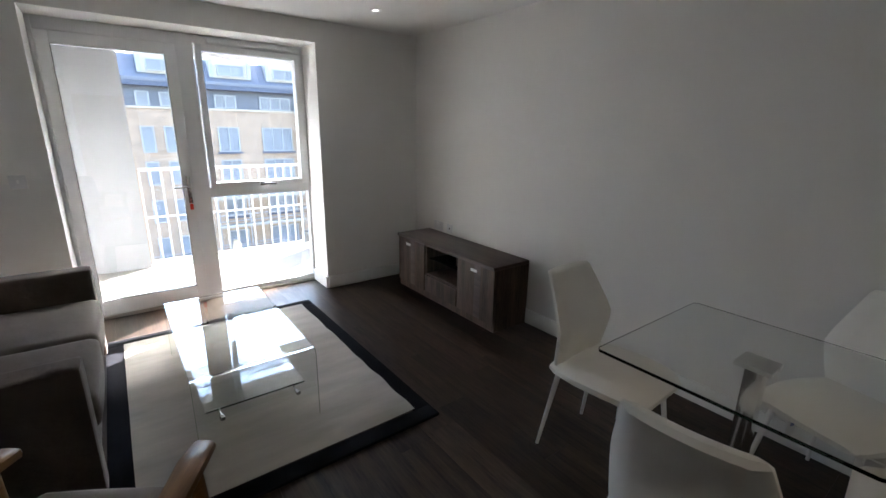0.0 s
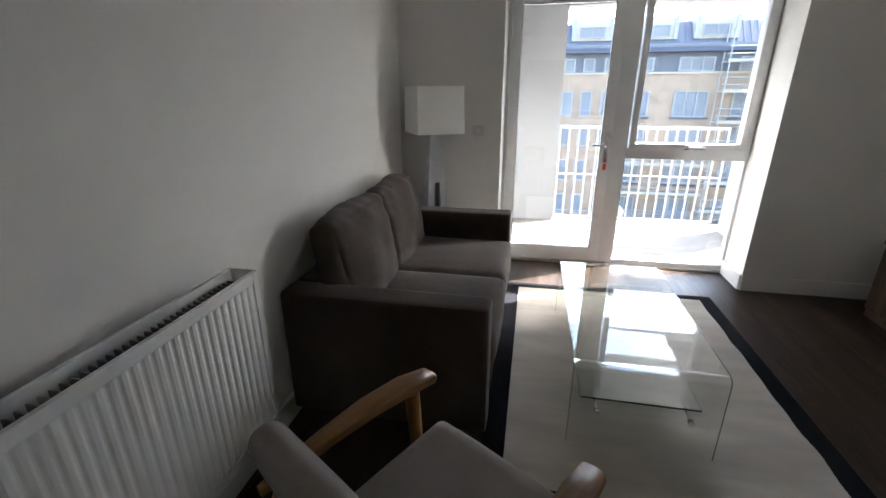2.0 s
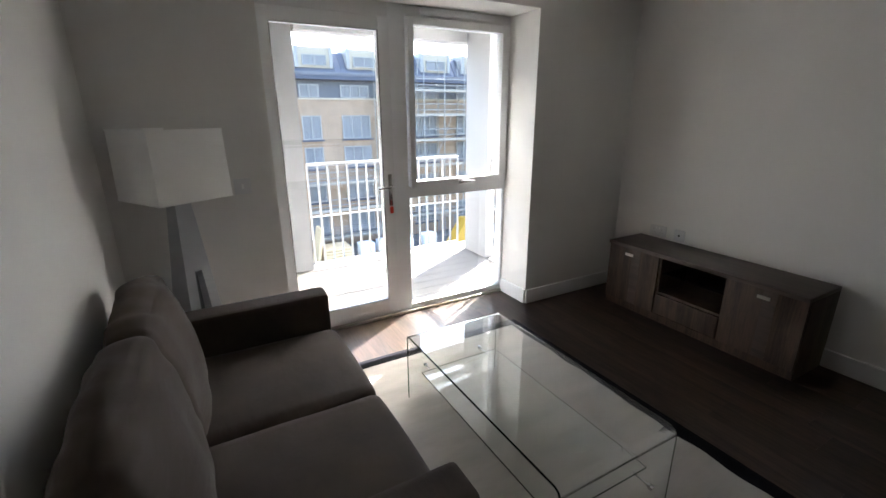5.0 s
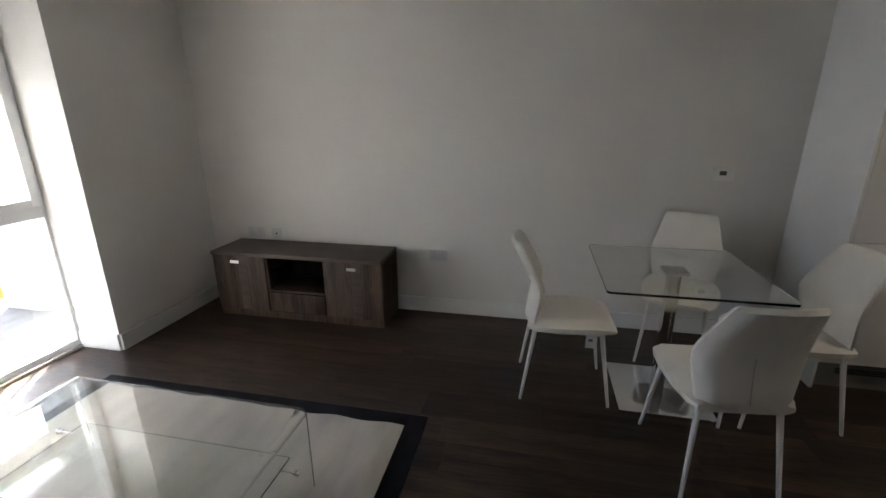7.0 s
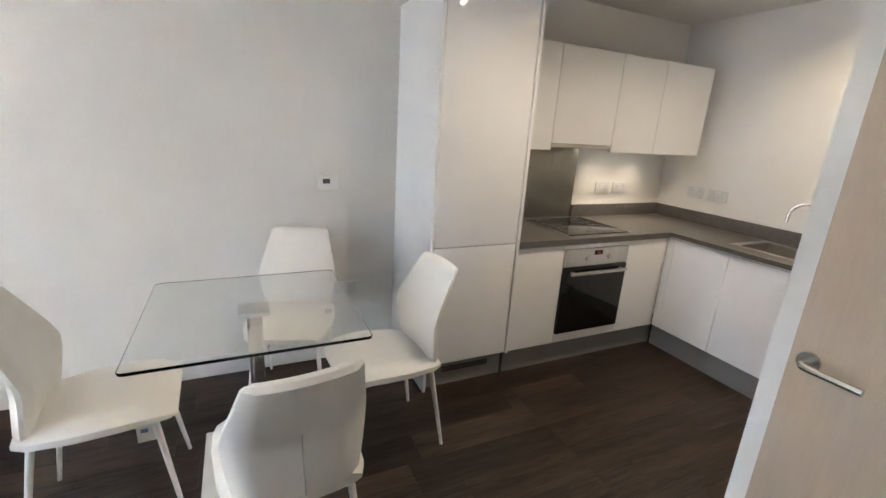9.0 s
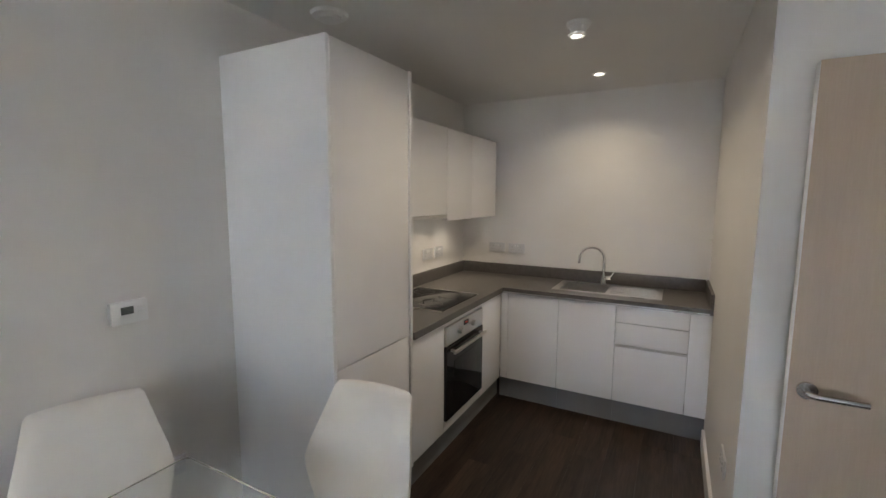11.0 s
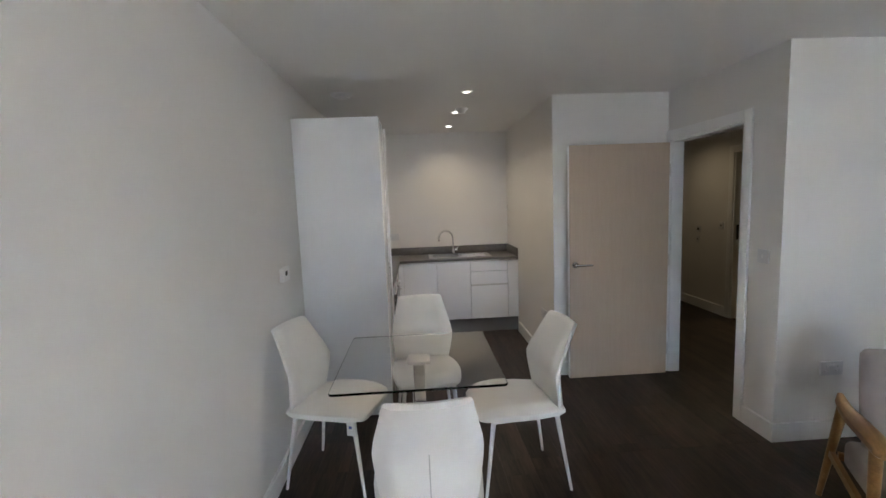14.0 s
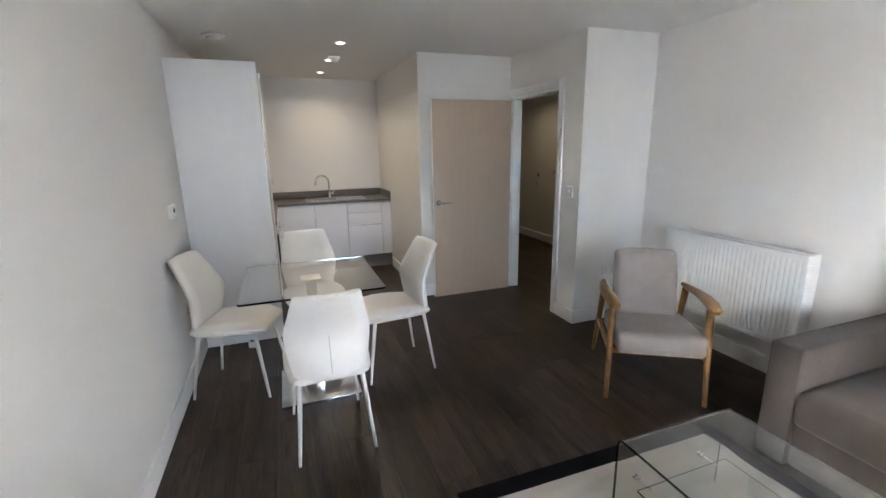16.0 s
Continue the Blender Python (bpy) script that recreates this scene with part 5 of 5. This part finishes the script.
def far_block():
    y = 32.0
    root = thing("apartment_building", (0, y, GZ), "buff brick apartment block with blue grey mansard roof", "building")
    Z = -GZ

    def b(name, x0, x1, y0, y1, z0, z1, mat, label=""):
        return part(name, cube(x0, x1, y0, y1, z0 + Z, z1 + Z), mat, root, label, smooth=False)
    xa, xb = -38, 46
    b("wall", xa, xb, 0.1, 12, GZ, 2.62, M_BRICK, "buff brick wall")
    b("upper_wall", xa, xb, 0.1, 12, 2.62, 3.95, M_SLATE, "slate grey clad top storey")
    b("string_course", xa, xb, 0.0, 0.1, 2.55, 2.68, M_CREAM)
    b("fascia", xa, xb, -0.45, 0.6, 3.95, 4.25, M_FASCIA, "dark blue eaves fascia")
    b("gutter", xa, xb, -0.5, 0.6, 4.25, 4.45, M_ROOF)
    bm = bm_new()
    prism(bm, [(-0.3, 4.45 + Z), (0.9, 5.95 + Z), (11, 5.95 + Z), (11, 4.45 + Z)], 'x', xa, xb)
    roof = part("roof", bm, M_ROOF, root, "blue grey standing seam mansard", smooth=False)
    seam = mesh_of("roof_seam", prism(bm_new(), [(-0.36, 4.45 + Z), (0.84, 5.97 + Z), (0.92, 5.97 + Z), (-0.28, 4.45 + Z)], 'x', -0.03, 0.03), M_ROOF, False)
    for k in range(130):
        o = new("roof_seam", seam)
        o.parent = roof
        o.location = (xa + 10 + k * 0.45, 0, 0)
    for c in (-14.5, -11, -7, -3.2, 0.9, 5.1, 8.9, 15.1, 19, 23, 27, 31):
        bm = bm_new()
        w = 1.25
        prism(bm, [(c - w, 4.75 + Z), (c + w, 4.75 + Z), (c + w * 0.9, 6.15 + Z), (c - w * 0.9, 6.15 + Z)], 'y', -0.15, 2.4)
        dm = part("dormer", bm, M_CREAM, root, "cream dormer", smooth=False)
        for s in (-1, 1):
            part("cheek", cube(c + s * w - 0.12, c + s * w + 0.12, -0.22, 2.0, 4.75 + Z, 6.2 + Z), M_FFRAME, dm, smooth=False)
        part("dormer_window", cube(c - 0.85, c + 0.85, -0.22, -0.16, 4.95 + Z, 5.6 + Z), M_FWIN, dm, smooth=False)
        bm = bm_new()
        for u in (-0.87, 0.0, 0.83):
            box(bm, c + u, c + u + 0.05, -0.27, -0.15, 4.93 + Z, 5.62 + Z)
        box(bm, c - 0.87, c + 0.88, -0.27, -0.15, 5.58 + Z, 5.64 + Z)
        box(bm, c - 0.87, c + 0.88, -0.27, -0.15, 4.9 + Z, 4.96 + Z)
        part("dormer_frame", bm, M_FFRAME, dm, smooth=False)
    spots = [(-13.2, 0.75, 1), (-11.6, 0.75, 1), (-8.6, 1.4, 2), (-5.2, 2.2, 3), (-2.2, 0.75, 1), (-0.4, 0.75, 1), (0.95, 0.75, 1), (2.4, 0.75, 1), (4.6, 1.4, 2), (8.1, 2.25, 3), (11.5, 1.4, 2), (14.2, 2.2, 3), (18, 1.4, 2), (21.5, 2.2, 3), (25, 1.4, 2)]
    for c, w, n in spots:
        far_window(root, c - w / 2, c + w / 2, 2.72 + Z, 3.62 + Z, 0.02, n)
        for k, zz in enumerate((-0.35, -2.55, -5.2, -7.9)):
            hgt = 1.75 if k < 1 else 1.6
            far_window(root, c - w / 2, c + w / 2, zz + Z, zz + hgt + Z, 0.02, n, n > 1)


far_block()


def scaffold():
    y = 30.6
    root = thing("scaffold", (10, y, GZ), "galvanised scaffolding on the brick block", "scaffold")
    h = 14.2
    posts = [(-0.4 + 1.9 * k, d) for k in range(9) for d in (0.0, 1.15)]
    for x, d in posts:
        part("standard", tube(bm_new(), (x, d, 0), (x, d, h + (0.6 if d else 0)), 0.045, None, 6), M_SCAF, root)
    for k, z in enumerate((2.0, 4.1, 6.2, 8.3, 10.3, 12.2)):
        part("ledger", tube(bm_new(), (-0.6, 0, z + 0.95), (15.2, 0, z + 0.95), 0.04, None, 6), M_SCAF, root)
        part("ledger", tube(bm_new(), (-0.6, 0, z + 0.5), (15.2, 0, z + 0.5), 0.04, None, 6), M_SCAF, root)
        part("board", cube(-0.5, 15.1, 0.05, 1.1, z, z + 0.06), M_BOARD, root)
        part("toe_board", cube(-0.5, 15.1, -0.06, 0.0, z, z + 0.2), M_BOARD, root)
    for z in (1.0, 3.2, 5.3):
        part("board", cube(-7.0, -0.55, 0.05, 1.1, z, z + 0.06), M_BOARD, root)
        part("toe_board", cube(-7.0, -0.55, -0.06, 0.0, z, z + 0.2), M_BOARD, root)
        part("ledger", tube(bm_new(), (-7.1, 0, z + 0.95), (-0.5, 0, z + 0.95), 0.04, None, 6), M_SCAF, root)
        part("ledger", tube(bm_new(), (-7.1, 0, z + 0.5), (-0.5, 0, z + 0.5), 0.04, None, 6), M_SCAF, root)
    for x in (-6.9, -4.8, -2.6):
        part("standard", tube(bm_new(), (x, 0, 0), (x, 0, 6.6), 0.045, None, 6), M_SCAF, root)
    for k in range(5):
        part("brace", tube(bm_new(), (0.2 + 3 * k, -0.05, 4.1), (3.0 + 3 * k, -0.05, 10.3), 0.035, None, 6), M_SCAF, root)


scaffold()


# ---- building site below the balcony ----
root = thing("site_skip", (14.2, 26.4, GZ), "yellow steel chute standing on the site", "chute")
part("chute", prism(bm_new(), [(-1.2, 0.0), (-0.2, 0.0), (0.9, 2.0), (0.9, 2.5), (0.4, 2.5)], 'y', -0.6, 0.6, 0.03), M_YELLOW, root)
part("stand", cube(0.5, 0.65, -0.5, 0.5, 0.0, 1.4, 0.01), M_SCAF, root)
root = thing("timber_stack", (4.6, 28.5, GZ), "stack of raw pine boards with an upright sheet", "timber")
for k in range(5):
    part("board", cube(-0.9, 1.1, -0.8, 0.8, 0.05 + k * 0.22, 0.22 + k * 0.22, 0.01), M_PINE, root)
part("sheet", prism(bm_new(), [(-1.5, 0.0), (-1.3, 0.0), (-0.8, 2.6), (-1.0, 2.6)], 'y', -0.8, 0.8, 0.005), M_PINE, root)
def wrapped_pallet():
    root = thing("wrapped_pallet", (7.0, 28.2, GZ), "pale wrapped blocks on a timber pallet", "pallet", "wrapped pallets on the site")
    for y in (-0.45, 0.0, 0.45):
        part("bearer", cube(-0.6, 0.6, y - 0.05, y + 0.05, 0.0, 0.09, 0.005), M_PINE, root)
    part("deck", cube(-0.6, 0.6, -0.5, 0.5, 0.09, 0.13, 0.005), M_PINE, root)
    bm = cushion(bm_new(), 0, 0, 0.63, 1.14, 0.96, 0.99, None, 0.02, 0.02, 2, 0.06, 8)
    part("wrapped_load", bm, M_SIDE, root, "pale plastic wrapped blocks")
    return root


pallet = wrapped_pallet()
for x, y, turn in ((8.6, 28.4, 8), (10.2, 28.0, -5), (9.3, 26.6, 12), (12.4, 28.3, 3), (16.4, 27.8, -8), (18.0, 28.1, 6), (20.2, 27.6, 0)):
    copy_thing(pallet, pose(x, y, GZ, 0, 0, turn))
fence = None
for k in range(9):
    if fence is None:
        fence = thing("site_fence_panel", (7.0, 29.6, GZ), "grey mesh site fence panel on block feet", "fence", "site fence panels")
        bm = bm_new()
        for a, b in (((-1.7, 0, 0.1), (-1.7, 0, 2.0)), ((1.7, 0, 0.1), (1.7, 0, 2.0)), ((-1.7, 0, 2.0), (1.7, 0, 2.0)), ((-1.7, 0, 0.25), (1.7, 0, 0.25))):
            tube(bm, a, b, 0.03, None, 6)
        part("frame", bm, M_SCAF, fence)
        bm = bm_new()
        for i in range(16):
            tube(bm, (-1.6 + i * 0.21, 0, 0.25), (-1.6 + i * 0.21, 0, 2.0), 0.012, None, 4)
        part("mesh", bm, M_SCAF, fence)
        for x in (-1.7, 1.7):
            part("foot", cube(x - 0.12, x + 0.12, -0.35, 0.35, 0.0, 0.13, 0.02), M_PLINTH, fence)
    else:
        copy_thing(fence, pose(7.0 + (k if k < 5 else 4 - k) * 3.5, 29.6, GZ))

# ---- floor planks, balcony tiles: separate pieces, last ----
def planks():
    floor = bpy.data.objects["floor"]
    w, length, gap = 0.184, 1.22, 0.0004
    shapes = {}
    rnd = random.Random(4)

    def area(x0, x1, y0, y1):
        x, k = x1, 0
        while x > x0 + 0.01:
            a = max(x - w, x0)
            y = y1 + rnd.uniform(0.0, length)
            while y > y0 + 0.01:
                top, low = min(y, y1), max(y - length, y0)
                if top - low > 0.02:
                    key = (round(x - a, 3), round(top - low, 2))
                    if key not in shapes:
                        shapes[key] = mesh_of("floor_plank", cube(-key[0] / 2 + gap / 2, key[0] / 2 - gap / 2, -(top - low) / 2 + gap / 2, (top - low) / 2 - gap / 2, -0.0055, 0.0), M_FLOOR, False)
                    o = new("floor_plank", shapes[key])
                    o.location = ((x + a) / 2, (top + low) / 2, 0.0)
                    o.parent = floor
                y -= length
            x -= w
    area(XL, 0.0, YP, WY)
    area(XD, 0.0, YN, YP)
    area(XN, 0.0, YB, YN)
    area(HX, XD, -8.2, YP)


def balcony_boards():
    base = bpy.data.objects["balcony_floor"]
    w, x0, x1 = 0.145, -3.09, -0.31
    m = mesh_of("deck_board", cube((x0 - x1) / 2, (x1 - x0) / 2, -w / 2 + 0.0015, w / 2 - 0.0015, -0.0295, -0.012, 0.0015, 1), M_DECK, False)
    for j in range(10):
        o = new("deck_board", m)
        o.location = ((x0 + x1) / 2, 0.46 + w / 2 + j * w, 0)
        o.parent = base


planks()
balcony_boards()
